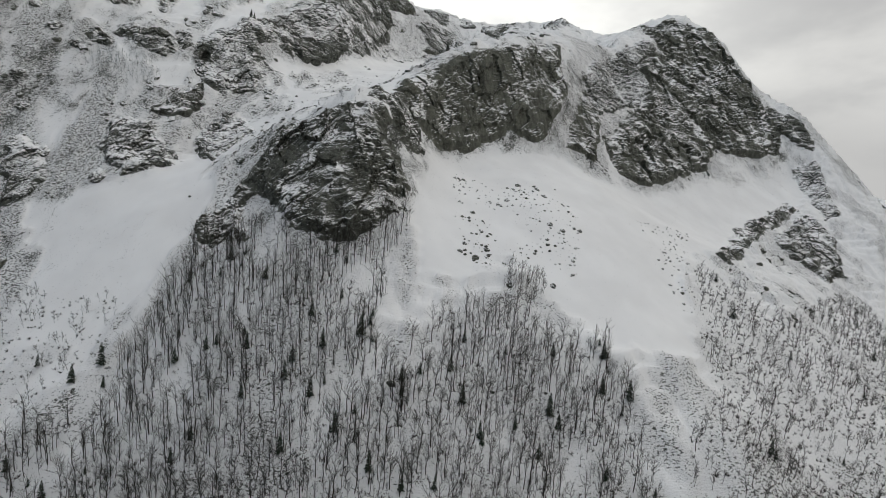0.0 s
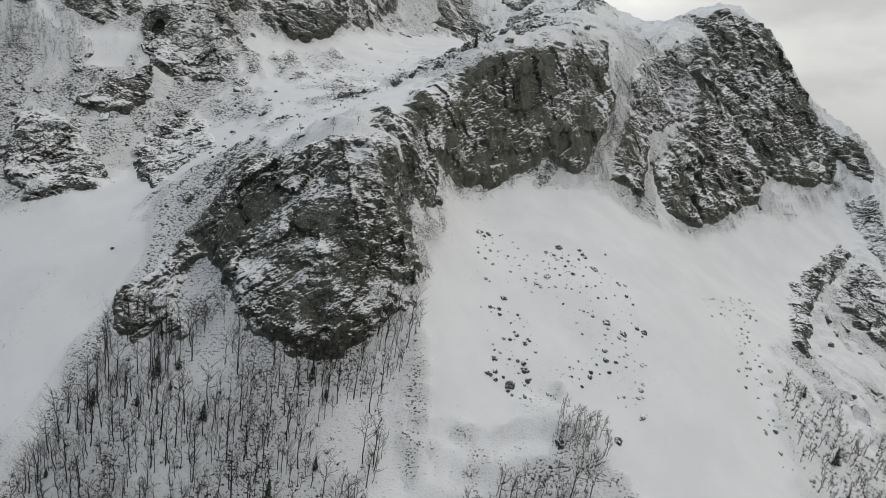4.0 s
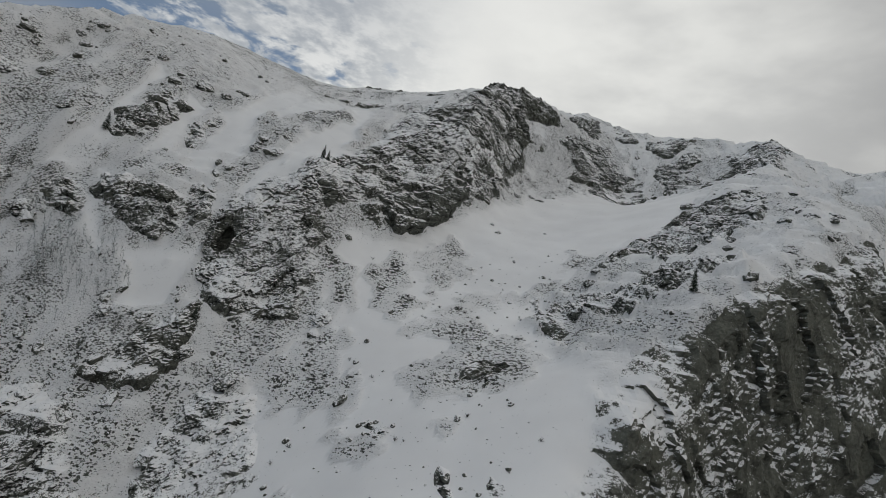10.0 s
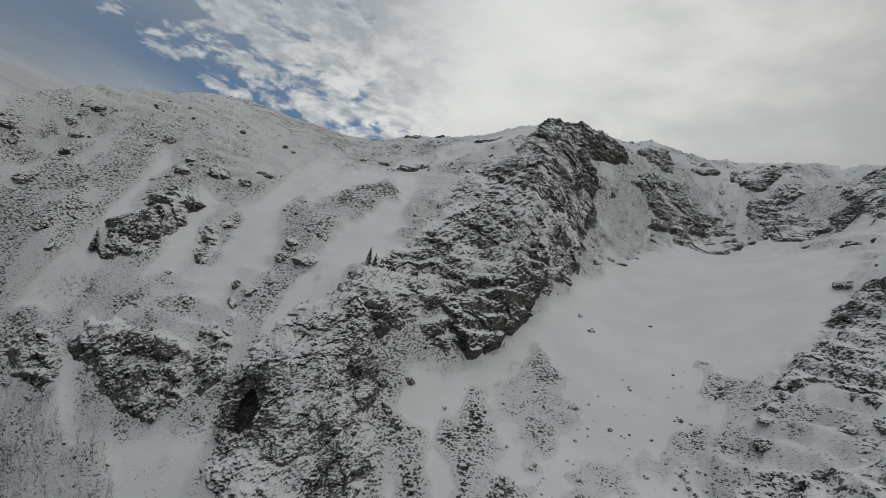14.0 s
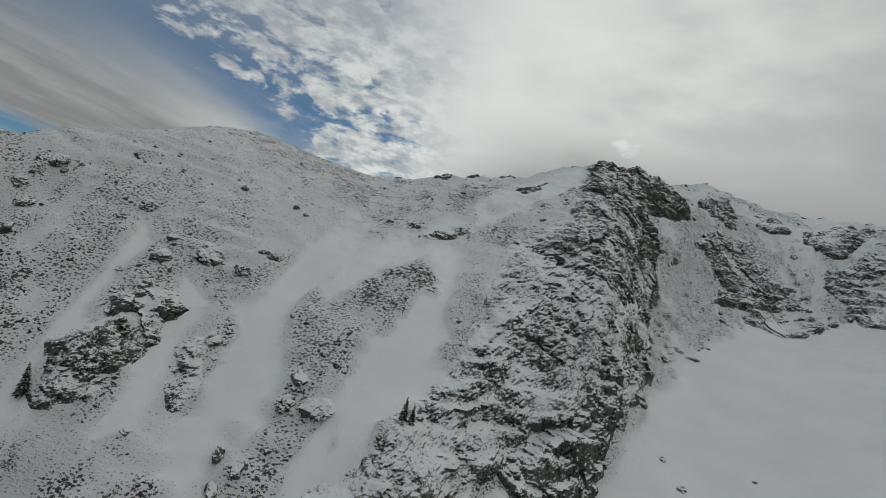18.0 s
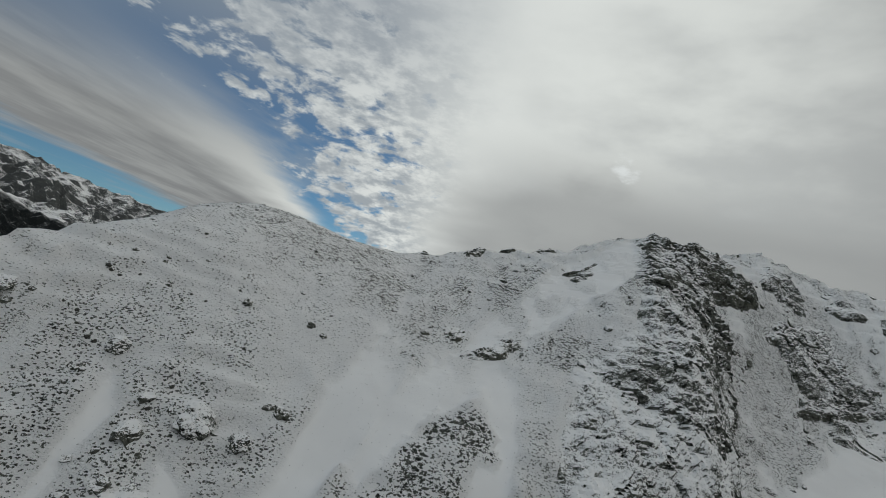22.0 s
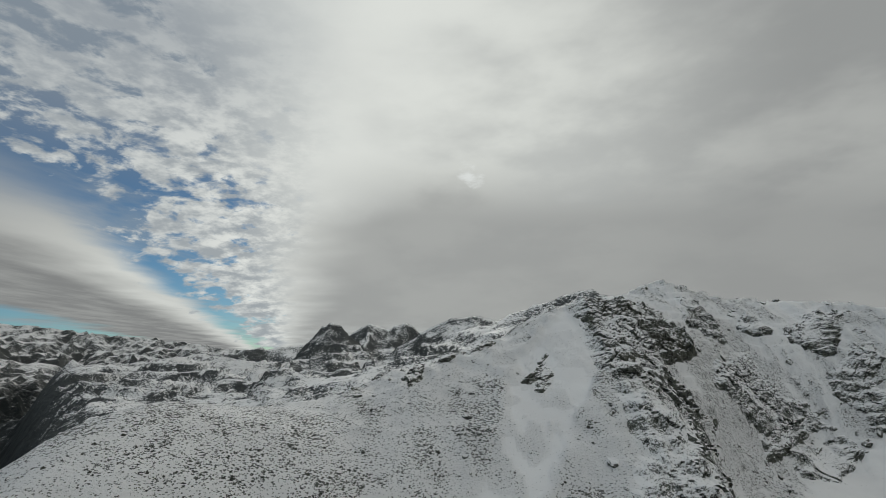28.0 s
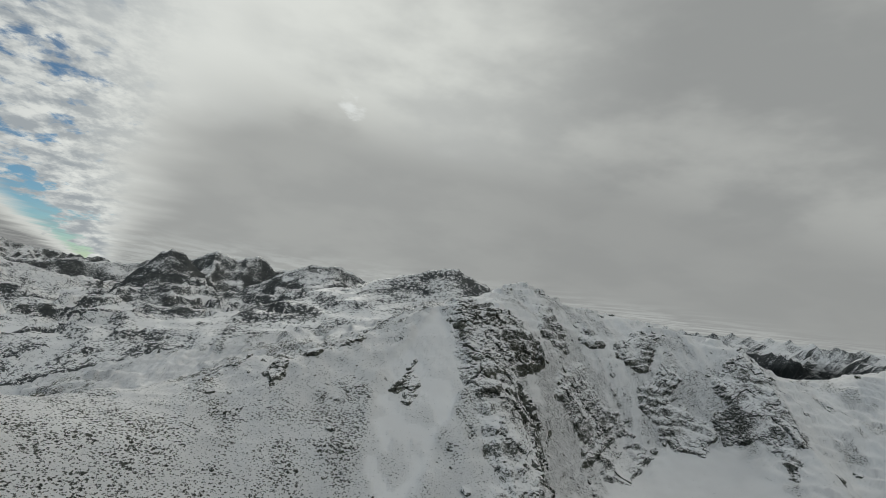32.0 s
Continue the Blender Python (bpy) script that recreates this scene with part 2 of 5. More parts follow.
def snow_and_rock(name, lo, hi, ragged=1.1, fine=1.0, scrub=False, forest=False, bare=0.0, plaster=0.36, weight=1.0, slab=0.0):
    """Snow lies where the face is flat enough; stone and rough grass show through."""
    m, k = material(name)
    co = place_of(k)
    c, beds, grain = mottled_rock(k, co, fine, not forest)
    if slab:
        # clean olive slabs between the joints
        tone = k.noise(k.vec("MULTIPLY", co, (1.0, 1.0, 0.6)), 0.22, 4.0, 0.6)
        c = k.mix(slab, c, k.mix(k.smooth(tone, 0.35, 0.65), (0.098, 0.098, 0.078), (0.196, 0.194, 0.156)))
    up = tilt_of(k)
    dust = k.noise(k.vec("MULTIPLY", co, (1.0, 1.0, 1.7)), 0.50 * fine, 5.0, 0.72)
    crumbs = k.noise(k.vec("MULTIPLY", co, (1.0, 1.0, 1.5)), 1.25 * fine, 3.0, 0.6)
    if forest:
        dust = k.math("MULTIPLY_ADD", k.noise(k.vec("MULTIPLY", co, (1.0, 1.0, 0.12)), 0.026, 4.0, 0.68), 0.7, k.math("MULTIPLY", dust, 0.3))
    patch = k.noise(k.vec("MULTIPLY", co, (1.0, 1.0, 0.75)), 0.06 * fine, 4.0, 0.55)
    flecks = k.noise(k.vec("MULTIPLY", co, (1.0, 1.0, 2.2)), 2.9 * fine, 3.0, 0.65)
    n = k.math("ADD", k.math("MULTIPLY", dust, 0.34), k.math("MULTIPLY_ADD", crumbs, 0.34, k.math("MULTIPLY", flecks, 0.42)))
    n = k.math("MULTIPLY_ADD", n, 1.18, -0.149)
    v = k.math("ADD", k.math("MULTIPLY", up, weight), k.math("MULTIPLY_ADD", n, ragged, -0.5 * ragged))
    v = k.math("ADD", v, k.math("MULTIPLY_ADD", patch, 2 * plaster, -plaster))
    if forest:
        # the great range lies deeper in snow
        v = k.math("SUBTRACT", v, k.smooth(k.vec("LENGTH", k.vec("MULTIPLY", co, (1, 1, 0))), 1900.0, 2300.0, 0.03, -0.13))
    cover = k.smooth(v, lo, hi)
    amount = bare
    if scrub:
        at = k.add("ShaderNodeAttribute")
        at.attribute_name = "scrub"
        amount = at.outputs["Fac"]
        grass = k.mix(grain, (0.040, 0.042, 0.037), (0.122, 0.124, 0.107))
        c = k.mix(k.smooth(amount, 0.1, 0.7, 0.0, 0.35), c, grass)
    if scrub:
        # stones and tufts, each a spot of its own
        ragged_ = k.math("ADD", k.math("MULTIPLY_ADD", crumbs, 1.1, -0.55), k.math("MULTIPLY_ADD", dust, 1.0, -0.50))
        tussock = k.math("ADD", k.math("MULTIPLY_ADD", amount, 1.05, -0.40), ragged_)
        speck = k.math("MINIMUM", k.math("MULTIPLY_ADD", amount, 0.72, k.math("MULTIPLY_ADD", ragged_, 0.8, -0.045)), 0.42)
        bend = k.math("MULTIPLY_ADD", k.noise(co, 1.6, 3.0, 0.6), 2.2, -1.1)
        flat = k.vec("ADD", k.vec("MULTIPLY", co, (0.85, 0.85, 1.6)), k.vec("SCALE", (1.0, -0.8, 0.7), bend))
        spots = k.math("MAXIMUM", k.smooth(k.math("SUBTRACT", k.cells(flat, 0.55), tussock), 0.04, -0.04), k.smooth(k.math("SUBTRACT", k.cells(flat, 1.05), speck), 0.07, -0.07, 0.0, k.smooth(amount, 0.2, 0.5, 0.7, 1.0)))
        cover = k.math("MULTIPLY", cover, k.math("SUBTRACT", 1.0, spots))
    if bare:
        limit = k.math("MULTIPLY_ADD", amount, 0.20, 0.285)
        limit = k.math("ADD", limit, k.math("MULTIPLY_ADD", patch, 0.12, -0.06))
        open_ = k.smooth(k.math("SUBTRACT", n, limit), 0.018, -0.018)
        cover = k.math("MULTIPLY", cover, k.math("SUBTRACT", 1.0, open_))
    if forest:
        sep = k.add("ShaderNodeSeparateXYZ")
        k.put(sep.inputs[0], co)
        # the tree line: higher on the near slopes than under the great range
        south = k.smooth(sep.outputs[1], 2250.0, 1900.0)
        line = k.math("MULTIPLY_ADD", south, k.smooth(sep.outputs[0], 200.0, -200.0, 115.0, 185.0), 150.0)
        low = k.smooth(k.math("SUBTRACT", k.math("ADD", sep.outputs[2], k.math("MULTIPLY_ADD", k.noise(co, 0.006, 5.0, 0.65), 160.0, -80.0)), line), 22.0, -22.0)
        away = k.smooth(k.vec("LENGTH", k.vec("MULTIPLY", k.vec("SUBTRACT", co, (0, 350, 0)), (1, 1, 0))), 420.0, 520.0)
        outside = k.math("MAXIMUM", k.smooth(k.math("MULTIPLY_ADD", sep.outputs[1], 0.8, sep.outputs[0]), 80.0, -10.0), k.smooth(sep.outputs[0], 600.0, 800.0))
        low = k.math("MULTIPLY", low, k.math("MULTIPLY", away, outside))
        low = k.math("MULTIPLY", low, k.smooth(k.noise(co, 0.045, 5.0, 0.75), 0.28, 0.52, 0.55, 1.0))
        cover = k.math("MULTIPLY", cover, k.math("SUBTRACT", 1.0, k.math("MULTIPLY", low, 0.985)))
        c = k.mix(low, c, k.mix(k.noise(co, 0.05, 5.0, 0.7), (0.006, 0.008, 0.009), (0.022, 0.027, 0.027)))
    drift = k.noise(co, 0.05 * fine, 3.0, 0.5)
    white = k.mix(k.smooth(drift, 0.3, 0.7), (0.865, 0.855, 0.85), (0.925, 0.917, 0.91))
    col = k.mix(cover, c, white)
    relief = k.math("ADD", k.math("MULTIPLY", k.math("SUBTRACT", 1.0, cover), grain), k.math("MULTIPLY_ADD", cover, 0.5, k.math("MULTIPLY", drift, 0.3)))
    if scrub:
        relief = k.math("ADD", relief, k.math("MULTIPLY", k.smooth(amount, 0.05, 0.35), k.math("MULTIPLY_ADD", crumbs, 2.2, k.math("MULTIPLY", flecks, 0.9))))
    finish(k, col, k.mix(cover, (0.9, 0.9, 0.9), (0.6, 0.6, 0.6)), relief, 0.7, 0.5)
    return m


GROUND = snow_and_rock("snow_slope", 0.30, 0.37, 1.7, 1.0, True)
CRAG = snow_and_rock("snow_dusted_crag", 0.39, 0.46, 2.9, plaster=1.0, weight=0.75, slab=0.25)
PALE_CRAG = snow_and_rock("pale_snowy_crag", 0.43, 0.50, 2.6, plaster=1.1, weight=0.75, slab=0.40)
PLASTERED = snow_and_rock("snow_plastered_crag", 0.24, 0.31, 3.7, plaster=0.8, weight=0.7)
SLAB_CRAG = snow_and_rock("olive_slab_crag", 0.47, 0.53, 2.1, plaster=1.25, weight=0.75, slab=0.55)
DARK_CRAG = snow_and_rock("bare_dark_crag", 0.66, 0.72, 2.0, plaster=0.2)
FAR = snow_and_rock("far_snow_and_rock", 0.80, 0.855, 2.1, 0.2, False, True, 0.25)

# ---- vectorised noise ----
def lattice(ix, iy, iz, seed):
    h = (ix.astype(np.int64) * 374761393 + iy.astype(np.int64) * 668265263 + iz.astype(np.int64) * 2147483647 + seed * 974634777) & 0xFFFFFFFF
    h = ((h ^ (h >> 13)) * 1274126177) & 0xFFFFFFFF
    h = ((h ^ (h >> 16)) * 2246822519) & 0xFFFFFFFF
    return ((h ^ (h >> 15)) & 0xFFFFFF) / 8388608.0 - 1.0


def value_noise(x, y, z, seed=0):
    fx, fy, fz = np.floor(x), np.floor(y), np.floor(z)
    u, v, w = x - fx, y - fy, z - fz
    u, v, w = (a * a * a * (a * (a * 6 - 15) + 10) for a in (u, v, w))
    out = 0.0
    for dx in (0, 1):
        for dy in (0, 1):
            for dz in (0, 1):
                wt = (u if dx else 1 - u) * (v if dy else 1 - v) * (w if dz else 1 - w)
                out = out + wt * lattice(fx + dx, fy + dy, fz + dz, seed)
    return out


def fbm(x, y, z=0.0, octaves=4, gain=0.5, seed=0, ridged=False):
    z = z + np.zeros_like(x)
    tot, amp, norm = np.zeros_like(x), 1.0, 0.0
    for o in range(octaves):
        n = value_noise(x, y, z, seed + o)
        tot += amp * ((1 - 2 * abs(n)) if ridged else n)
        norm += amp
        amp *= gain
        x, y, z = x * 2.03 + 11.3, y * 2.03 + 5.7, z * 2.03 + 3.1
    return tot / norm


def blocks(x, y, z, seed=0):
    """A random value for each cell of an uneven block pattern."""
    fx, fy, fz = np.floor(x), np.floor(y), np.floor(z)
    best, val = np.full(x.shape, 1e9), np.zeros_like(x)
    for dx in (-1, 0, 1):
        for dy in (-1, 0, 1):
            for dz in (-1, 0, 1):
                ix, iy, iz = fx + dx, fy + dy, fz + dz
                d = (ix + 0.5 + 0.45 * lattice(ix, iy, iz, seed) - x) ** 2 + (iy + 0.5 + 0.45 * lattice(ix, iy, iz, seed + 1) - y) ** 2 + (iz + 0.5 + 0.45 * lattice(ix, iy, iz, seed + 2) - z) ** 2
                near = d < best
                best = np.where(near, d, best)
                val = np.where(near, lattice(ix, iy, iz, seed + 3), val)
    return val


def step(v, lo, hi):
    t = np.clip((v - lo) / (hi - lo), 0, 1)
    return t * t * (3 - 2 * t)


# ---- the lie of the land: crest, spur and gully lines, each as x, y, z ----
LINES = {
    "valley_foot": [(-200, 120, -135), (-121, 138, -98), (-56, 138, -76), (5, 132, -67), (64, 138, -66), (147, 158, -80), (240, 170, -95)],
    "wooded_spur": [(-40, 160, -42), (-43, 180, -19), (-43, 198, -2)],
    "spur_west": [(-100, 175, -52), (-88, 195, -16), (-84, 222, 8)],
    "spur_east": [(10, 170, -36), (0, 195, -8), (-14, 212, 12)],
    "head_foot": [(-91, 234, 18), (-71, 196, -8), (-43, 200, 1), (-20, 212, 14), (-13, 232, 30), (-11, 255, 47), (-6, 292, 58), (25, 310, 66), (55, 321, 74), (97, 343, 73), (146, 359, 55), (201, 401, 74), (282, 459, 102), (344, 472, 99)],
    "head_brow": [(-88, 246, 55), (-62, 236, 64), (-46, 228, 67), (-32, 232, 68), (-31, 262, 79), (-25, 278, 90), (11, 315, 132), (48, 350, 154), (86, 398, 178), (104, 418, 180), (201, 534, 268), (213, 541, 270), (246, 569, 305), (297, 567, 283), (336, 536, 206), (359, 500, 173), (357, 468, 117), (363, 445, 82), (362, 398, 40), (345, 345, -20)],
    "tower_mid": [(215, 467, 165), (252, 474, 160), (165, 403, 113)],
    "snow_chute": [(95, 150, -50), (75, 180, -28), (55, 220, 7), (49, 245, 29), (55, 285, 52), (90, 300, 55)],
    "chute_west": [(28, 297, 62), (22, 288, 56), (18, 262, 38), (10, 238, 24)],
    "couloir": [(145, 540, 237), (139, 501, 204), (142, 472, 180), (144, 447, 153), (138, 399, 121)],
    "chute_east": [(170, 232, -26), (170, 299, 19), (268, 376, 31)],
    "west_gully": [(-160, 180, -66), (-210, 220, -44), (-140, 232, 8), (-110, 236, 22), (-178, 252, 20), (-144, 280, 38)],
    "west_steps": [(-163, 287, 63), (-141, 318, 88), (-166, 328, 119), (-205, 314, 106), (-208, 326, 133), (-219, 364, 163), (-175, 352, 150), (-156, 364, 163)],
    "west_face": [(-243, 318, 121), (-259, 321, 140), (-258, 328, 155), (-263, 341, 170), (-292, 340, 176), (-296, 356, 199), (-295, 371, 216)],
    "west_rim": [(-335, 300, 160), (-322, 325, 196), (-318, 345, 209), (-314, 363, 219), (-306, 387, 230), (-306, 404, 238), (-309, 424, 246), (-311, 445, 256), (-308, 470, 263), (-312, 495, 264), (-300, 530, 257), (-268, 555, 256)],
    "west_brink": [(-332, 425, 232), (-337, 450, 243), (-341, 480, 250), (-338, 515, 247)],
    "west_fall": [(-380, 300, 20), (-370, 380, 130), (-395, 450, 150), (-395, 520, 170), (-480, 400, -60), (-500, 550, -20), (-260, 268, 15), (-320, 260, -10)],
    "shelf": [(-60, 262, 70), (-34, 312, 103), (-95, 300, 82), (-45, 356, 112), (-105, 335, 105), (-125, 360, 125), (-70, 380, 131), (-78, 413, 149)],
    "east_arm": [(-5, 342, 136), (12, 347, 142), (35, 405, 178), (60, 465, 216), (95, 540, 256), (131, 611, 303)],
    "bowl": [(-40, 430, 158), (-30, 500, 194), (20, 528, 212), (60, 545, 226)],
    "wall_foot": [(-112, 393, 139), (-92, 430, 160), (-85, 470, 185), (-83, 510, 207), (-58, 545, 221), (-24, 567, 225), (10, 598, 230), (49, 582, 235), (85, 575, 245)],
    "wall_brow": [(-122, 402, 160), (-114, 440, 205), (-106, 482, 236), (-100, 530, 262), (-104, 568, 294), (-60, 590, 290), (-10, 625, 285), (40, 632, 292), (90, 620, 292)],
    "upper_west": [(-282, 400, 226), (-253, 410, 220), (-247, 435, 231), (-198, 467, 228), (-147, 464, 226), (-156, 541, 273)],
    "crest": [(-268, 555, 256), (-218, 556, 275), (-166, 569, 287), (-117, 594, 313), (-75, 640, 315), (-52, 664, 322), (-32, 685, 336), (-5, 684, 327), (30, 680, 320), (75, 650, 311), (131, 611, 303), (179, 596, 276), (196, 566, 272), (201, 534, 268)],
    "knob_back": [(-282, 492, 260), (-251, 512, 257)],
    "behind": [(-330, 612, 215), (-260, 640, 232), (-190, 660, 262), (-100, 720, 290), (0, 780, 300), (200, 700, 250), (-430, 640, 165), (341, 700, 230), (445, 638, 100), (523, 534, 40)],
}


DENSE = ("head_foot", "head_brow", "crest", "wall_foot", "wall_brow", "east_arm", "west_rim")


def along(line, gap=8.0):
    out = []
    for a, b in zip(line[:-1], line[1:]):
        a, b = np.array(a, float), np.array(b, float)
        n = max(1, int(np.hypot(*(b - a)[:2]) // gap))
        out += [a + (b - a) * i / n for i in range(n)]
    return out + [np.array(line[-1], float)]


def spline_sheet(lines, soft=3.0, ease=8.0):
    """A smooth sheet through the lines."""
    p = np.array([q for n, l in lines.items() for q in (along(l) if n in DENSE else l)], float)
    a, z = p[:, :2], p[:, 2]
    n = len(a)
    m = np.zeros((n + 3, n + 3))
    m[:n, :n] = -np.sqrt(((a[:, None] - a[None]) ** 2).sum(-1) + soft**2) + np.eye(n) * ease
    m[:n, n], m[:n, n + 1:], m[n, :n], m[n + 1:, :n] = 1, a / 100, 1, a.T / 100
    w = np.linalg.solve(m, np.concatenate([z, [0, 0, 0]]))

    def sheet(x, y):
        out = w[n] + w[n + 1] * x / 100 + w[n + 2] * y / 100
        for i in range(n):
            out = out - w[i] * np.sqrt((x - a[i, 0]) ** 2 + (y - a[i, 1]) ** 2 + soft**2)
        return out

    return sheet


SHEET = spline_sheet(LINES)


# ---- zones and marks of the plan ----
ZONES = {
    "rime_low": [(-251, 315), (-238, 316), (-213, 312), (-206, 315), (-192, 310), (-182, 307), (-181, 304), (-210, 299)],
    "rime_high": [(-249, 312), (-228, 306), (-208, 310), (-193, 302), (-199, 293), (-210, 291)],
    "wood_tip": [(25, 191), (29, 201), (44, 202), (42, 190)],
    "wood_spur": [(-106, 212), (-103, 221), (-84, 212), (-48, 201), (-24, 211), (-13, 211), (-17, 198), (-16, 181), (-22, 173), (-11, 160), (-2, 147), (2, 113), (-150, 113), (-147, 158), (-115, 170), (-108, 190)],
    "wood_flank": [(-116, 214), (-109, 224), (-100, 238), (-104, 258), (-90, 250), (-80, 228), (-79, 211), (-95, 214)],
    "wood_mid": [(-2, 173), (4, 180), (14, 186), (39, 187), (48, 183), (55, 179), (60, 176), (68, 163), (66, 113), (2, 113), (-11, 162)],
    "wood_east": [(133, 255), (152, 251), (167, 241), (273, 328), (305, 288), (207, 118), (69, 113), (82, 152), (104, 173), (105, 190)],
    "west_shrubs": [(-222, 226), (-152, 205), (-125, 200), (-125, 181), (-151, 165), (-170, 156)],
    "chute_rocks": [(5, 290), (23, 263), (38, 266), (60, 274), (68, 247), (59, 204), (43, 212), (19, 201), (8, 208), (3, 241)],
    "chute_east_rocks": [(109, 277), (162, 322), (124, 246), (124, 218), (106, 209), (109, 251)],
    "shelf_scrub": [(-136, 306), (-97, 325), (-74, 399), (-39, 408), (-47, 322), (-51, 287), (-42, 269), (-49, 257), (-65, 256), (-97, 257), (-114, 269)],
    "bowl_scrub": [(-135, 346), (-100, 395), (-70, 367), (-45, 378), (-49, 364), (-76, 351), (-93, 339), (-124, 330)],
    "west_low": [(-249, 302), (-213, 312), (-193, 310), (-186, 302), (-216, 296)],
}
FIRS = [(-37, 166), (-25, 170), (-46, 163), (-64, 170), (-126, 174), (-119, 178), (39, 155), (11, 155), (66, 160), (-158, 307), (-158, 368), (-5, 343), (-43, 216), (-19, 218), (-7, 315), (-243, 336), (-156, 369)]
BOULDERS = [(57, 231), (55, 220), (7, 265), (10, 248), (14, 235), (24, 218), (15, 207), (52, 257), (39, 267), (66, 235), (12, 230), (20, 212), (10, 213), (51, 233), (47, 199), (29, 194), (31, 248), (-12, 158), (67, 162), (-76, 425), (-51, 437), (-132, 356), (-45, 375), (7, 338), (-78, 352), (-289, 396), (-281, 400), (-255, 410), (-237, 421), (-232, 421), (-295, 392), (-195, 570), (-177, 585), (-175, 585), (-221, 555), (-207, 564), (-123, 237), (-81, 435), (-19, 299), (-192, 602), (-208, 585)]


def in_polygon(px, py, poly):
    inside = np.zeros(px.shape, bool)
    for (x1, y1), (x2, y2) in zip(poly, poly[1:] + poly[:1]):
        hit = ((y1 > py) != (y2 > py)) & (px < (x2 - x1) * (py - y1) / (y2 - y1 + 1e-9) + x1)
        inside ^= hit
    return inside


def edge_distance(px, py, poly):
    """Metres inside (+) or outside (-) a polygon; far from it just -99."""
    px, py = np.asarray(px, float), np.asarray(py, float)
    xs, ys = [p[0] for p in poly], [p[1] for p in poly]
    by = (px > min(xs) - 30) & (px < max(xs) + 30) & (py > min(ys) - 30) & (py < max(ys) + 30)
    out = np.full(px.shape, -99.0)
    if by.any():
        out[by] = true_distance(px[by], py[by], poly)
    return out


def true_distance(px, py, poly):
    d = np.full(px.shape, 1e9)
    for (x1, y1), (x2, y2) in zip(poly, poly[1:] + poly[:1]):
        ex, ey = x2 - x1, y2 - y1
        t = np.clip(((px - x1) * ex + (py - y1) * ey) / (ex * ex + ey * ey + 1e-9), 0, 1)
        d = np.minimum(d, np.hypot(px - x1 - t * ex, py - y1 - t * ey))
    return np.where(in_polygon(px, py, poly), d, -d)

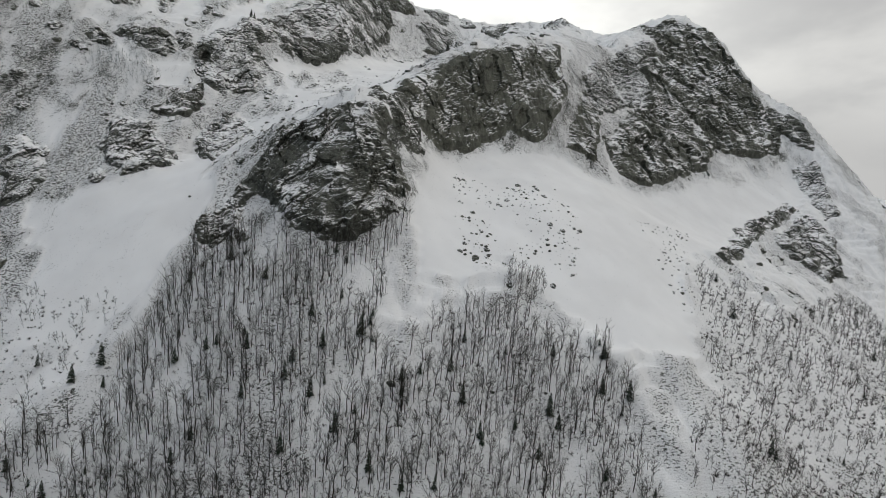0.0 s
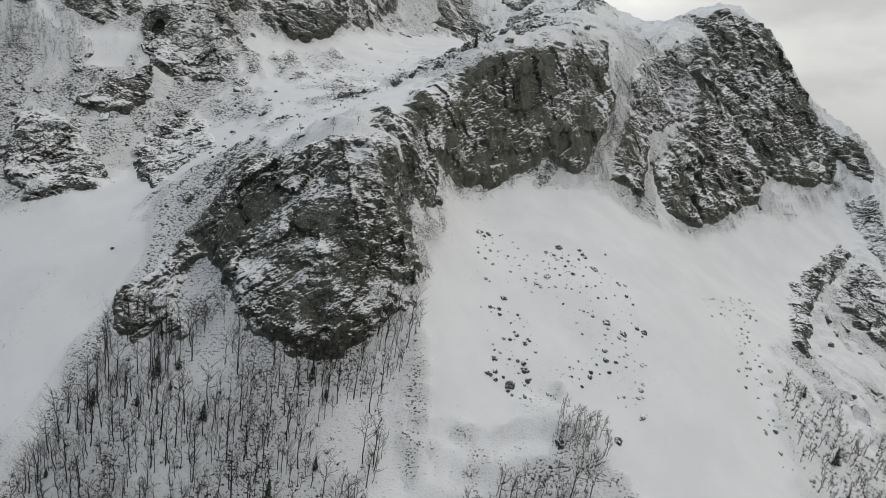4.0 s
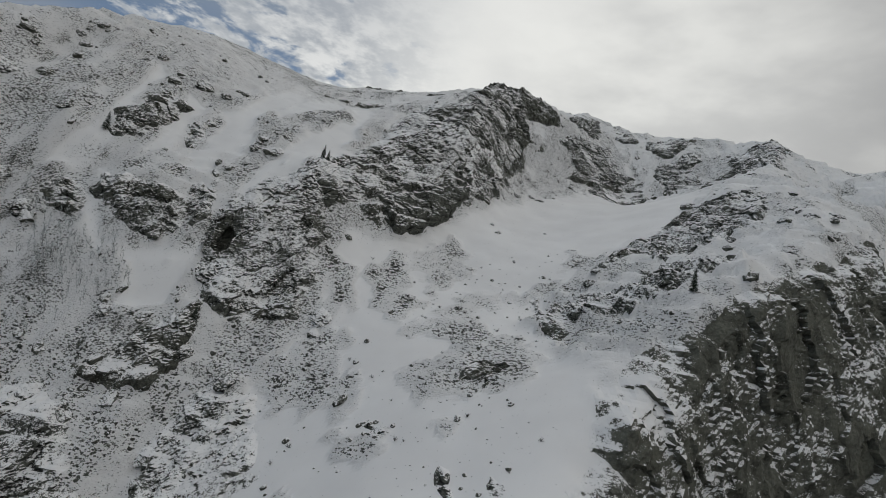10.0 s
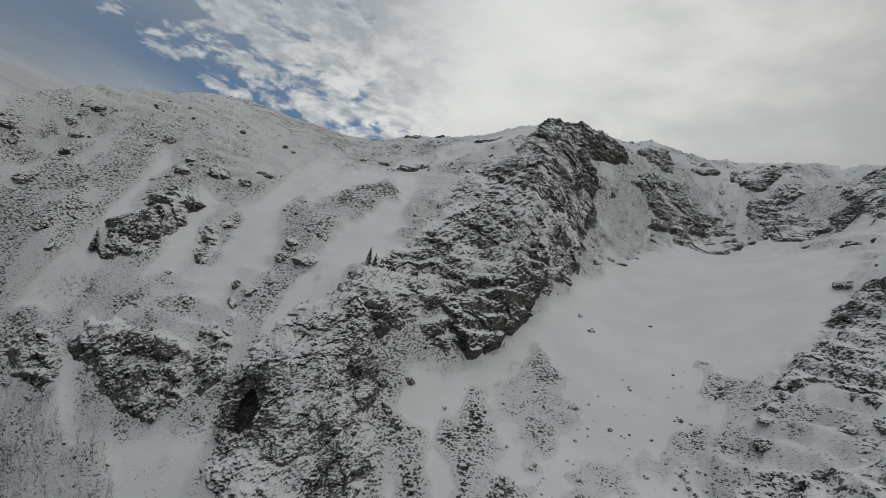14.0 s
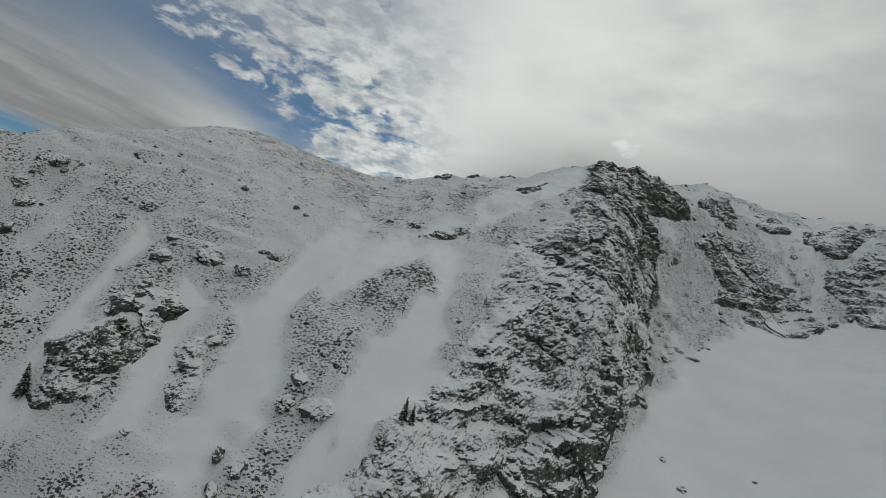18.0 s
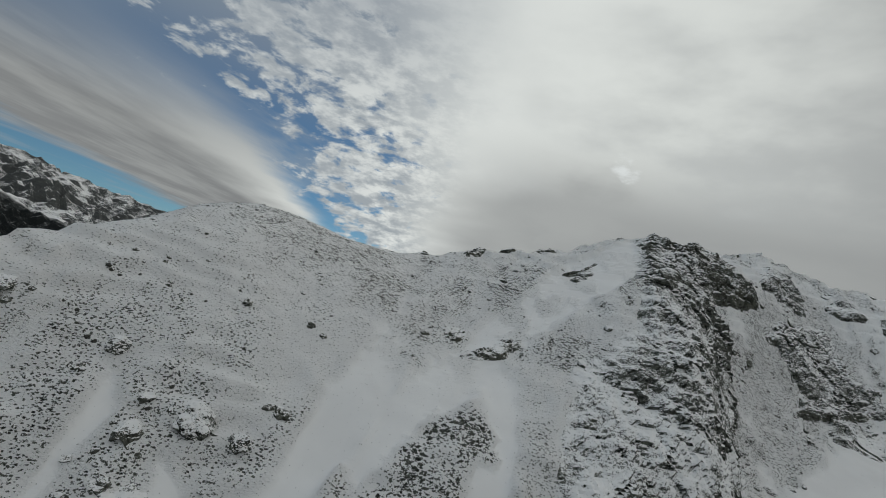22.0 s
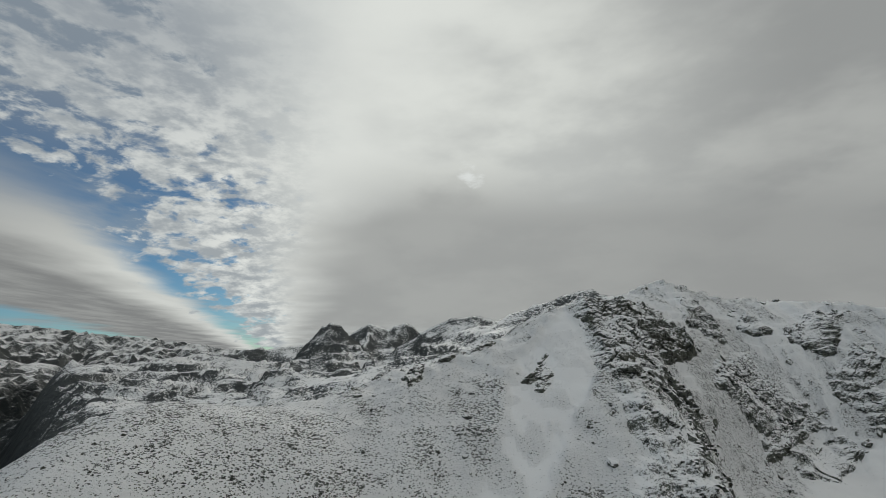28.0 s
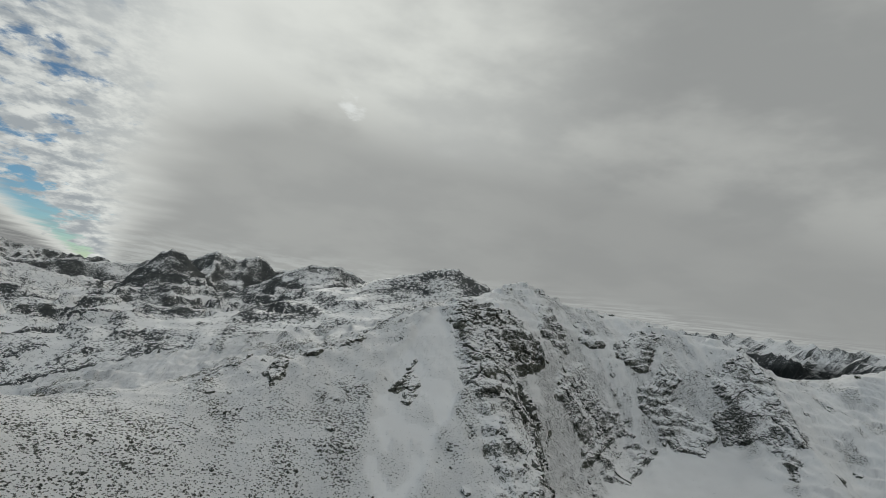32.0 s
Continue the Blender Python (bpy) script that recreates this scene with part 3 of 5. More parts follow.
SNOWFIELDS = {
    "field_a": [(-199, 315), (-183, 321), (-175, 326), (-174, 321), (-171, 316), (-194, 308), (-198, 311)],
    "field_b": [(-243, 322), (-245, 334), (-238, 337), (-232, 327), (-224, 321), (-211, 315), (-199, 311), (-207, 310), (-220, 315), (-234, 325)],
    "field_c": [(-246, 290), (-233, 294), (-221, 285), (-217, 271), (-228, 277)],
    "field_d": [(-195, 312), (-173, 320), (-168, 307), (-184, 302)],
    "lane_a": [(-240, 373), (-231, 378), (-225, 371), (-227, 363), (-226, 358), (-220, 352), (-221, 348), (-217, 341), (-221, 338), (-226, 344), (-229, 350), (-234, 357), (-233, 363), (-236, 368)],
    "lane_b": [(-226, 377), (-217, 382), (-206, 380), (-196, 371), (-192, 366), (-192, 360), (-189, 355), (-198, 353), (-195, 348), (-197, 341), (-200, 340), (-207, 346), (-212, 351), (-207, 354), (-211, 360), (-217, 369), (-223, 373)],
    "lane_c": [(-204, 408), (-201, 426), (-195, 453), (-187, 446), (-188, 425), (-192, 406), (-195, 396), (-197, 389), (-203, 393)],
    "lane_d": [(-179, 391), (-173, 398), (-169, 413), (-158, 404), (-159, 392), (-154, 392), (-155, 381), (-159, 372), (-172, 366), (-172, 360), (-162, 359), (-165, 355), (-171, 351), (-173, 344), (-175, 339), (-178, 343), (-179, 350), (-180, 358), (-176, 363), (-177, 372), (-177, 382)],
    "lane_e": [(-266, 378), (-253, 374), (-253, 363), (-249, 355), (-246, 350), (-242, 342), (-243, 338), (-238, 335), (-238, 332), (-230, 330), (-217, 323), (-229, 324), (-239, 328), (-246, 333), (-248, 338), (-253, 343), (-254, 350), (-258, 360)],
    "chute": [(-14, 267), (5, 293), (25, 308), (54, 320), (76, 329), (98, 333), (142, 355), (217, 414), (331, 481), (350, 459), (268, 406), (167, 294), (128, 259), (115, 229), (100, 182), (65, 177), (56, 185), (37, 197), (31, 210), (10, 194), (-8, 189), (-11, 203), (-16, 216), (-13, 232)],
    "west_gully": [(-214, 252), (-193, 254), (-181, 256), (-154, 262), (-145, 280), (-118, 261), (-110, 236), (-113, 220), (-118, 208), (-123, 195), (-138, 187), (-159, 190), (-185, 225)],
    "bowl": [(-133, 360), (-118, 376), (-103, 407), (-95, 429), (-82, 465), (-54, 520), (14, 601), (38, 491), (38, 460), (4, 415), (-20, 394), (-34, 381), (-49, 362), (-67, 341), (-124, 328), (-135, 344)],
    "shelf": [(-119, 323), (-119, 372), (-86, 453), (-26, 554), (-3, 452), (-39, 392), (-52, 335), (-33, 293), (-33, 272), (-40, 250), (-73, 243), (-86, 261), (-108, 267), (-113, 257), (-130, 264), (-133, 300), (-127, 319)],
    "gully_a": [(-204, 356), (-209, 352), (-219, 376), (-219, 402), (-226, 451), (-223, 467), (-200, 419), (-206, 387), (-196, 359)],
    "gully_b": [(-171, 350), (-177, 387), (-181, 449), (-171, 454), (-163, 410), (-161, 388), (-160, 379), (-164, 356), (-169, 344)],
    "gully_c": [(-223, 339), (-229, 360), (-234, 373), (-226, 363), (-221, 350), (-219, 341)],
    "gully_d": [(-252, 323), (-248, 337), (-252, 354), (-247, 354), (-244, 337), (-240, 324), (-251, 314)],
    "summit_snow": [(-200, 442), (-194, 460), (-182, 497), (-163, 549), (-127, 591), (-125, 531), (-156, 487), (-172, 462), (-179, 432), (-195, 400), (-195, 389), (-207, 410)],
    "high_bowl": [(34, 585), (59, 594), (77, 567), (68, 526), (62, 495), (-2, 557)],
}

# cave mouths: x, y, half width, depth
CAVES = [(-169, 329, 2.8, 16), (14.5, 317, 2.0, 14), (168.5, 415, 2.2, 14), (101, 343, 1.6, 8)]

# tussocks, scrub and small rocks breaking through between the snow lanes
TUFTS = {
    "tuft_a": [(-197, 371), (-197, 384), (-194, 402), (-189, 418), (-178, 430), (-170, 416), (-175, 401), (-178, 383), (-178, 374), (-177, 364), (-178, 357), (-179, 350), (-178, 343), (-176, 338), (-181, 337), (-192, 349), (-187, 355), (-190, 365)],
    "tuft_b": [(-237, 375), (-234, 393), (-225, 385), (-220, 375), (-217, 369), (-209, 358), (-213, 354), (-219, 354), (-223, 361), (-223, 371)],
    "tuft_c": [(-243, 339), (-243, 344), (-242, 350), (-234, 355), (-228, 350), (-224, 340), (-233, 336)],
    "tuft_d": [(-231, 332), (-227, 336), (-210, 345), (-199, 338), (-194, 333), (-215, 323)],
    "tuft_e": [(-276, 341), (-271, 346), (-272, 353), (-266, 352), (-261, 345), (-250, 340), (-253, 336), (-255, 333)],
    "tuft_f": [(-161, 358), (-155, 364), (-147, 391), (-138, 386), (-135, 378), (-141, 361), (-160, 348), (-169, 344), (-168, 350)],
    "tuft_g": [(-249, 355), (-245, 361), (-241, 367), (-233, 364), (-235, 359), (-245, 352)],
    "tuft_h": [(-223, 361), (-217, 366), (-211, 361), (-208, 355), (-215, 354), (-224, 355)],
    "patch_a": [(-81, 298), (-86, 306), (-76, 318), (-66, 326), (-54, 327), (-46, 309), (-50, 295), (-62, 293), (-68, 291), (-76, 291)],
    "patch_b": [(-127, 305), (-118, 310), (-110, 312), (-110, 307), (-92, 298), (-91, 292), (-104, 294), (-108, 291), (-117, 299)],
    "patch_c": [(-96, 285), (-82, 283), (-77, 275), (-87, 277)],
    "patch_d": [(-73, 286), (-66, 284), (-66, 279), (-69, 280)],
    "patch_e": [(-103, 369), (-93, 391), (-82, 383), (-85, 361), (-92, 352)],
    "patch_f": [(-61, 362), (-51, 376), (-42, 376), (-43, 364), (-56, 358)],
    "patch_g": [(-40, 410), (-21, 389), (-28, 368), (-40, 385)],
    "patch_h": [(-82, 352), (-69, 367), (-67, 355), (-75, 342)],
    "patch_i": [(-134, 344), (-122, 352), (-116, 333), (-123, 323), (-127, 326), (-124, 335)],
    "patch_j": [(-112, 338), (-104, 346), (-93, 342), (-97, 329)],
    "patch_k": [(-45, 330), (-40, 342), (-24, 355), (-3, 364), (5, 319), (2, 311), (-15, 306), (-26, 306), (-39, 303), (-45, 317)],
    "patch_l": [(-25, 368), (2, 391), (33, 422), (65, 440), (53, 379), (29, 364), (4, 319), (-3, 364)],
    "patch_m": [(-132, 305), (-129, 314), (-116, 323), (-105, 315), (-101, 302), (-115, 300), (-126, 299)],
    "patch_n": [(-92, 326), (-77, 322), (-52, 293), (-65, 335), (-80, 350)],
    "patch_o": [(-123, 257), (-112, 262), (-100, 271), (-78, 245), (-86, 243), (-95, 244), (-112, 245), (-121, 248)],
    "patch_p": [(-121, 347), (-112, 372), (-99, 355), (-110, 339)],
    "patch_q": [(-110, 375), (-96, 407), (-78, 379), (-93, 354)],
}


# ridge lines of the country round about: x, y, z along the line; then how steeply they fall, and how ragged
RANGES = [
    ([(-3900, 1500, 590), (-3518, 2284, 580), (-3376, 2504, 558), (-3182, 2764, 496), (-2990, 3020, 468), (-2894, 3114, 488), (-2755, 3243, 474), (-2587, 3382, 448), (-2338, 3561, 390), (-2043, 3736, 366), (-1801, 3856, 330), (-1400, 4050, 300)], 1.0, 75),
    ([(-2950, 1850, 335), (-2793, 2130, 291), (-2655, 2311, 296), (-2401, 2587, 290), (-2100, 2900, 210), (-1700, 3200, 190), (-1200, 3300, 200)], 0.8, 55),
    ([(-1250, 1450, 120), (-1010, 1540, 215), (-940, 1618, 268), (-855, 1663, 283), (-690, 1729, 300), (-600, 1757, 312), (-533, 1772, 335), (-480, 1783, 345), (-427, 1791, 371), (-379, 1797, 352), (-322, 1802, 380), (-270, 1810, 345), (-230, 1830, 350), (100, 1900, 300)], 1.0, 26),
    ([(-490, 1310, 296), (-445, 1288, 338), (-426, 1284, 348), (-408, 1292, 338), (-370, 1320, 300)], 1.5, 14),
    ([(-420, 1230, 240), (-308, 1252, 282), (-266, 1256, 305), (-193, 1256, 345), (-134, 1253, 355), (-70, 1245, 330), (40, 1200, 300)], 0.95, 16),
    ([(-140, 905, 318), (-110, 885, 332), (-60, 876, 350), (-31, 866, 361), (20, 850, 340), (90, 840, 300)], 0.75, 8),
    ([(700, 2500, 280), (1002, 2260, 330), (1140, 2167, 318), (1267, 2068, 336), (1387, 1960, 322), (1495, 1847, 346), (1624, 1691, 338), (1900, 1300, 330)], 0.9, 40),
    ([(1800, 4000, 300), (2881, 3148, 299), (3142, 2834, 307), (3333, 2559, 314), (3537, 2200, 327), (3900, 1200, 320)], 0.8, 60),
    ([(-4300, -800, 300), (-3000, -2000, 260), (-800, -2300, 240), (1500, -2200, 260), (3500, -1200, 300)], 0.5, 60),
]


def terraced(z, h, wob, lo=0.35, hi=0.65):
    """Cuts a slope into ledges of the height h."""
    q = (z + wob) / h
    f = np.floor(q)
    return h * (f + step(q - f, lo, hi)) - wob


def far_land(x, y):
    """Valleys and ranges beyond the mountain."""
    rough = fbm(x / 260, y / 260, 0, 6, 0.52, 41, True)
    rough = rough + 0.5 * fbm(x / 70, y / 70, 0, 4, 0.58, 17, True)
    sway = 0.35 * fbm(x / 210, y / 210, 0, 2, 0.5, 19)
    start = 300 + 340 * step(x, -50, 150)
    basin = step(y, start, start + 260) * step(-y, -1850, -1600) * step(x + 0.8 * np.minimum(y, 1450), -300, 110) * step(-x, -700, -260)
    floor = -420 + 640 * basin + 0.035 * (y - 800) * basin
    z = floor + 40 * fbm(x / 300, y / 300, 0, 4, 0.5, 23) + basin * (26 * fbm(x / 130, y / 60, 0, 5, 0.55, 29) + 7 * fbm(x / 31, y / 22, 0, 4, 0.6, 30, True))
    for line, fall, ragged in RANGES:
        d, h, s, done = np.full(x.shape, 1e9), np.zeros_like(x), np.zeros_like(x), 0.0
        for (x1, y1, z1), (x2, y2, z2) in zip(line[:-1], line[1:]):
            ex, ey = x2 - x1, y2 - y1
            t = np.clip(((x - x1) * ex + (y - y1) * ey) / (ex * ex + ey * ey), 0, 1)
            q = np.hypot(x - x1 - t * ex, y - y1 - t * ey)
            h = np.where(q < d, z1 + t * (z2 - z1), h)
            s = np.where(q < d, done + t * math.hypot(ex, ey), s)
            done += math.hypot(ex, ey)
            d = np.minimum(d, q)
        wide = 2.4 * ragged
        drop = fall * wide * (1 - np.exp(-d / wide)) + 0.30 * d + 0.55 * np.maximum(d - 4 * wide - 120, 0)
        z = np.maximum(z, h - drop + ragged * rough * np.clip(0.30 + d / (ragged * 4), 0.30, 1.8) + 0.75 * ragged * fbm(s / (1.7 * ragged) + sway, d / (9 * ragged), 0, 4, 0.5, 21, True) * np.clip(d / (1.6 * ragged), 0.12, 1) + 0.22 * ragged * fbm(s / (0.7 * ragged), 0 * s, 0, 3, 0.55, 22) * np.exp(-d / (1.5 * ragged)))
    near = basin * step(-z, -325, -285) * step(fbm(x / 95, y / 70, 0, 3, 0.5, 31), -0.30, 0.10)
    ledges = terraced(z, 17.0, 22 * fbm(x / 85, y / 85, 0, 3, 0.5, 33), 0.42, 0.53)
    ledges = ledges + 0.6 * (terraced(ledges, 7.5, 9 * fbm(x / 34, y / 34, 0, 3, 0.5, 35), 0.40, 0.56) - ledges)
    return z + 0.85 * near * (ledges - z) + basin * 2.2 * fbm(x / 9, y / 9, 0, 3, 0.6, 34)


def lanes_at(x, y):
    """1 on the smooth snowfields and lanes."""
    wob = 4 * fbm(x / 11, y / 11, 0, 4, 0.6, 55)
    clear = np.zeros_like(x)
    for poly in SNOWFIELDS.values():
        clear = np.maximum(clear, step(edge_distance(x, y, poly) + wob, -2, 4))
    return clear


def tufts_at(x, y):
    """1 on the tussocky strips and patches."""
    wob = 7 * fbm(x / 7, y / 7, 0, 4, 0.65, 57)
    out = np.zeros_like(x)
    for name, poly in TUFTS.items():
        thin = 0.6 if name in ("patch_k", "patch_l") else 1.0
        out = np.maximum(out, thin * step(edge_distance(x, y, poly) + wob, -2.5, 3.0))
    return out


def rough_at(x, y):
    """1 on broken ground, 0 on the smooth snowfields."""
    clear = lanes_at(x, y)
    for name in ("wood_spur", "wood_mid", "wood_east", "west_shrubs"):
        clear = np.maximum(clear, 0.75 * step(edge_distance(x, y, ZONES[name]), -4, 4))
    knob = np.exp(-(((x + 310) / 130) ** 2 + ((y - 470) / 70) ** 2))
    rough = (1 - clear) * (1 - 0.85 * np.clip(knob * 1.3, 0, 1))
    return np.maximum(rough, 0.42 * tufts_at(x, y))


def land(x, y):
    inside = step(x, -760, -560) * step(-x, -560, -400) * step(y, 0, 110) * step(-y, -900, -740)
    base = np.where(inside > 0, SHEET(np.clip(x, -760, 560), np.clip(y, 0, 960)), 0)
    rough = rough_at(x, y)
    base = base + 2.0 * fbm(x / 45, y / 45, 0, 3, 0.5, 3) + 0.35 * fbm(x / 8, y / 8, 0, 3, 0.5, 9)
    base = base + rough * (3.6 * fbm(x / 21, y / 27, 0, 3, 0.5, 61, True) + 1.7 * fbm(x / 7.5, y / 9, 0, 4, 0.6, 62, True) + 0.8 * fbm(x / 3.1, y / 3.1, 0, 2, 0.6, 63))
    calm = 1 - 0.85 * step(y, 395, 440) * step(-x, 115, 150)
    shelf = calm * rough * step(fbm(x / 24, y / 24, 0, 3, 0.5, 65), -0.22, 0.15)
    base = base + 0.75 * shelf * (terraced(base, 6.0, 5 * fbm(x / 26, y / 26, 0, 3, 0.55, 66)) - base)
    back = step(y, 690, 730) * step(-x, -60, 20) * step(fbm(x / 60, y / 40, 0, 3, 0.5, 68), -0.35, 0.0)
    base = base + 0.8 * back * (terraced(base, 10.0, 12 * fbm(x / 55, y / 55, 0, 3, 0.5, 67), 0.42, 0.54) - base)
    for cx, cy, half, deep in CAVES:
        base = base - deep * step(-np.hypot(x - cx, y - cy), -half - 1.0, -half + 0.6)
    return inside * base + (1 - inside) * far_land(x, y)


def grid_mesh(name, x, y, z, mat, keep=None):
    ny, nx = x.shape
    co = np.stack([x, y, z], -1).reshape(-1, 3)
    i = np.arange(ny * nx).reshape(ny, nx)
    q = np.stack([i[:-1, :-1], i[:-1, 1:], i[1:, 1:], i[1:, :-1]], -1).reshape(-1, 4)
    if keep is not None:
        q = q[keep.ravel()]
    me = bpy.data.meshes.new(name)
    me.vertices.add(len(co)), me.loops.add(q.size), me.polygons.add(len(q))
    me.vertices.foreach_set("co", co.astype(np.float32).ravel())
    me.loops.foreach_set("vertex_index", q.astype(np.int32).ravel())
    me.polygons.foreach_set("loop_start", np.arange(0, q.size, 4, dtype=np.int32))
    me.polygons.foreach_set("use_smooth", np.ones(len(q), bool))
    me.update(calc_edges=True)
    me.materials.append(mat)
    return me


def scrub_at(x, y):
    """How much rough grass and stone stands out of the snow, 0 to 1."""
    streak = fbm(x / 13 + 0.4 * y / 13, y / 48, 0, 4, 0.6, 71)
    blot = fbm(x / 26, y / 26, 0, 4, 0.6, 72)
    bits = fbm(x / 6.5, y / 6.5, 0, 3, 0.6, 73)
    rough, lane, tuft = rough_at(x, y), lanes_at(x, y), tufts_at(x, y)
    n = slope_at(x, y, 4.0)
    steep = 1 - step(n[..., 2], 0.52, 0.80)
    s = rough * (0.15 + 0.36 * step(0.7 * streak + 0.7 * blot + 0.35 * bits + 0.30 * steep, 0.04, 0.24))
    s = s + 0.10 * rough * step(-x, 105, 130) * step(-y, -420, -385)
    knob = np.exp(-(((x + 290) / 110) ** 2 + ((y - 460) / 85) ** 2))
    knob = np.clip(knob * 1.3, 0, 1)
    s = s * (1 - 0.75 * knob) + 0.42 * knob * (0.9 + 0.35 * blot + 0.45 * bits)
    s = s + 0.22 * step(y, 415, 470) * step(-x, 90, 150) * np.clip(0.75 + 0.8 * streak + 0.5 * bits, 0, 1.3)
    # the high lanes are crossed by streaks of tussock
    lane = lane * (1 - step(y, 400, 450) * np.clip(0.30 + 1.3 * step(streak + 0.7 * bits, -0.05, 0.25), 0, 1) * 0.85)
    s = s * (1 - 0.93 * lane) + 0.02
    s = np.maximum(s, tuft * np.clip(0.56 + 0.50 * bits + 0.2 * blot, 0.12, 0.85))
    for name, amount in (("chute_rocks", 0.2), ("wood_spur", 0.45), ("wood_mid", 0.4), ("wood_east", 0.65), ("west_shrubs", 0.4)):
        blotch = step(fbm(x / 17, y / 17, 0, 3, 0.5, len(name)), 0.0, 0.25)
        s = s + 0.5 * amount * step(edge_distance(x, y, ZONES[name]), -6, 6) * blotch
    for name in ("wood_spur", "wood_mid", "wood_east"):
        s = s + 0.12 * step(edge_distance(x, y, ZONES[name]), -5, 5)
    return np.clip(s, 0, 1)


# ---- the ground: one fine sheet for the mountain, a wide one round it ----
STEP = 1.5
gx, gy = np.meshgrid(np.arange(-560, 401, STEP), np.arange(110, 761, STEP))
GZ = land(gx, gy)


def ground_at(x, y):
    u = np.clip((np.asarray(x, float) + 560) / STEP, 0, gx.shape[1] - 1.001)
    v = np.clip((np.asarray(y, float) - 110) / STEP, 0, gx.shape[0] - 1.001)
    i, j = u.astype(int), v.astype(int)
    a, b = u - i, v - j
    return GZ[j, i] * (1 - a) * (1 - b) + GZ[j, i + 1] * a * (1 - b) + GZ[j + 1, i] * (1 - a) * b + GZ[j + 1, i + 1] * a * b


def slope_at(x, y, e=3.0):
    n = np.stack([ground_at(x - e, y) - ground_at(x + e, y), ground_at(x, y - e) - ground_at(x, y + e), 2 * e + 0 * np.asarray(x, float)], -1)
    return n / np.linalg.norm(n, axis=-1, keepdims=True)


def set_scrub(me, values):
    at = me.attributes.new("scrub", "FLOAT", "POINT")
    at.data.foreach_set("value", values.astype(np.float32).ravel())


core = grid_mesh("ground", gx, gy, GZ, GROUND)
set_scrub(core, scrub_at(gx, gy))
tagged(new("ground", core), "steep snow-covered mountainside with rough grass showing through", "mountainside", kind="structure")

ax = np.concatenate([np.linspace(-4700, -900, 190), np.arange(-890, -600, 10.0), np.arange(-600, 110, 5.5), np.arange(112, 600, 12.0), np.linspace(612, 4700, 100)])
ay = np.concatenate([np.linspace(-2500, 110, 30), np.arange(120, 700, 14.0), np.arange(700, 1350, 5.5), np.arange(1355, 1960, 9.0), np.linspace(1970, 4700, 130)])
ox, oy = np.meshgrid(ax, ay)
cx, cy = (ox[1:, 1:] + ox[:-1, :-1]) / 2, (oy[1:, 1:] + oy[:-1, :-1]) / 2
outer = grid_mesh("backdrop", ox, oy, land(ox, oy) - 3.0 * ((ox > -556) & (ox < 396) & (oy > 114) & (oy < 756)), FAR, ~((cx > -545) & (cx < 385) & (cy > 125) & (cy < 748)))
# the far ranges keep their hard edges
far_face = (np.hypot(cx, cy - 350) > 1750)[~((cx > -545) & (cx < 385) & (cy > 125) & (cy < 748))]
outer.polygons.foreach_set("use_smooth", ~far_face)
tagged(new("backdrop", outer), "distant snowy ranges and dark forested valleys", "mountains", kind="structure")

# ---- crags: rock faces standing out of the slope ----
def face_mesh(name, verts, faces, mat, smooth=False):
    me = bpy.data.meshes.new(name)
    co, q = np.asarray(verts, np.float32), np.asarray(faces, np.int32)
    k = q.shape[1]
    me.vertices.add(len(co)), me.loops.add(q.size), me.polygons.add(len(q))
    me.vertices.foreach_set("co", co.ravel())
    me.loops.foreach_set("vertex_index", q.ravel())
    me.polygons.foreach_set("loop_start", np.arange(0, q.size, k, dtype=np.int32))
    me.polygons.foreach_set("use_smooth", np.full(len(q), smooth))
    me.update(calc_edges=True)
    me.materials.append(mat)
    return me


def whole_pieces(keys):
    """Numbers the joined pieces of a chart of keys; slivers go to a neighbour."""
    def spread(keys):
        lab = np.where(np.isnan(keys), -1, np.arange(keys.size).reshape(keys.shape))
        while True:
            old = lab.copy()
            for a, b in (((slice(1, None), slice(None)), (slice(None, -1), slice(None))), ((slice(None), slice(1, None)), (slice(None), slice(None, -1)))):
                for s, t in ((a, b), (b, a)):
                    same = (keys[s] == keys[t]) & (lab[t] > lab[s])
                    lab[s] = np.where(same, lab[t], lab[s])
            flat = lab.ravel()
            lab = np.where(lab >= 0, flat[np.maximum(lab, 0)], -1)
            if (lab == old).all():
                return lab
    for _ in range(4):
        lab = spread(keys)
        ids, count = np.unique(lab[lab >= 0], return_counts=True)
        small = np.isin(lab, ids[count < 60])
        if not small.any():
            break
        for s, t in (((slice(1, None), slice(None)), (slice(None, -1), slice(None))), ((slice(None, -1), slice(None)), (slice(1, None), slice(None))), ((slice(None), slice(1, None)), (slice(None), slice(None, -1))), ((slice(None), slice(None, -1)), (slice(None), slice(1, None)))):
            for _ in range(8):
                take = small[s] & ~small[t] & (lab[t] >= 0)
                if not take.any():
                    break
                keys[s] = np.where(take, keys[t], keys[s])
                small[s] &= ~take
    lab = spread(keys)
    ids, count = np.unique(lab[lab >= 0], return_counts=True)
    return np.where(np.isin(lab, ids[count < 12]), -1, lab)


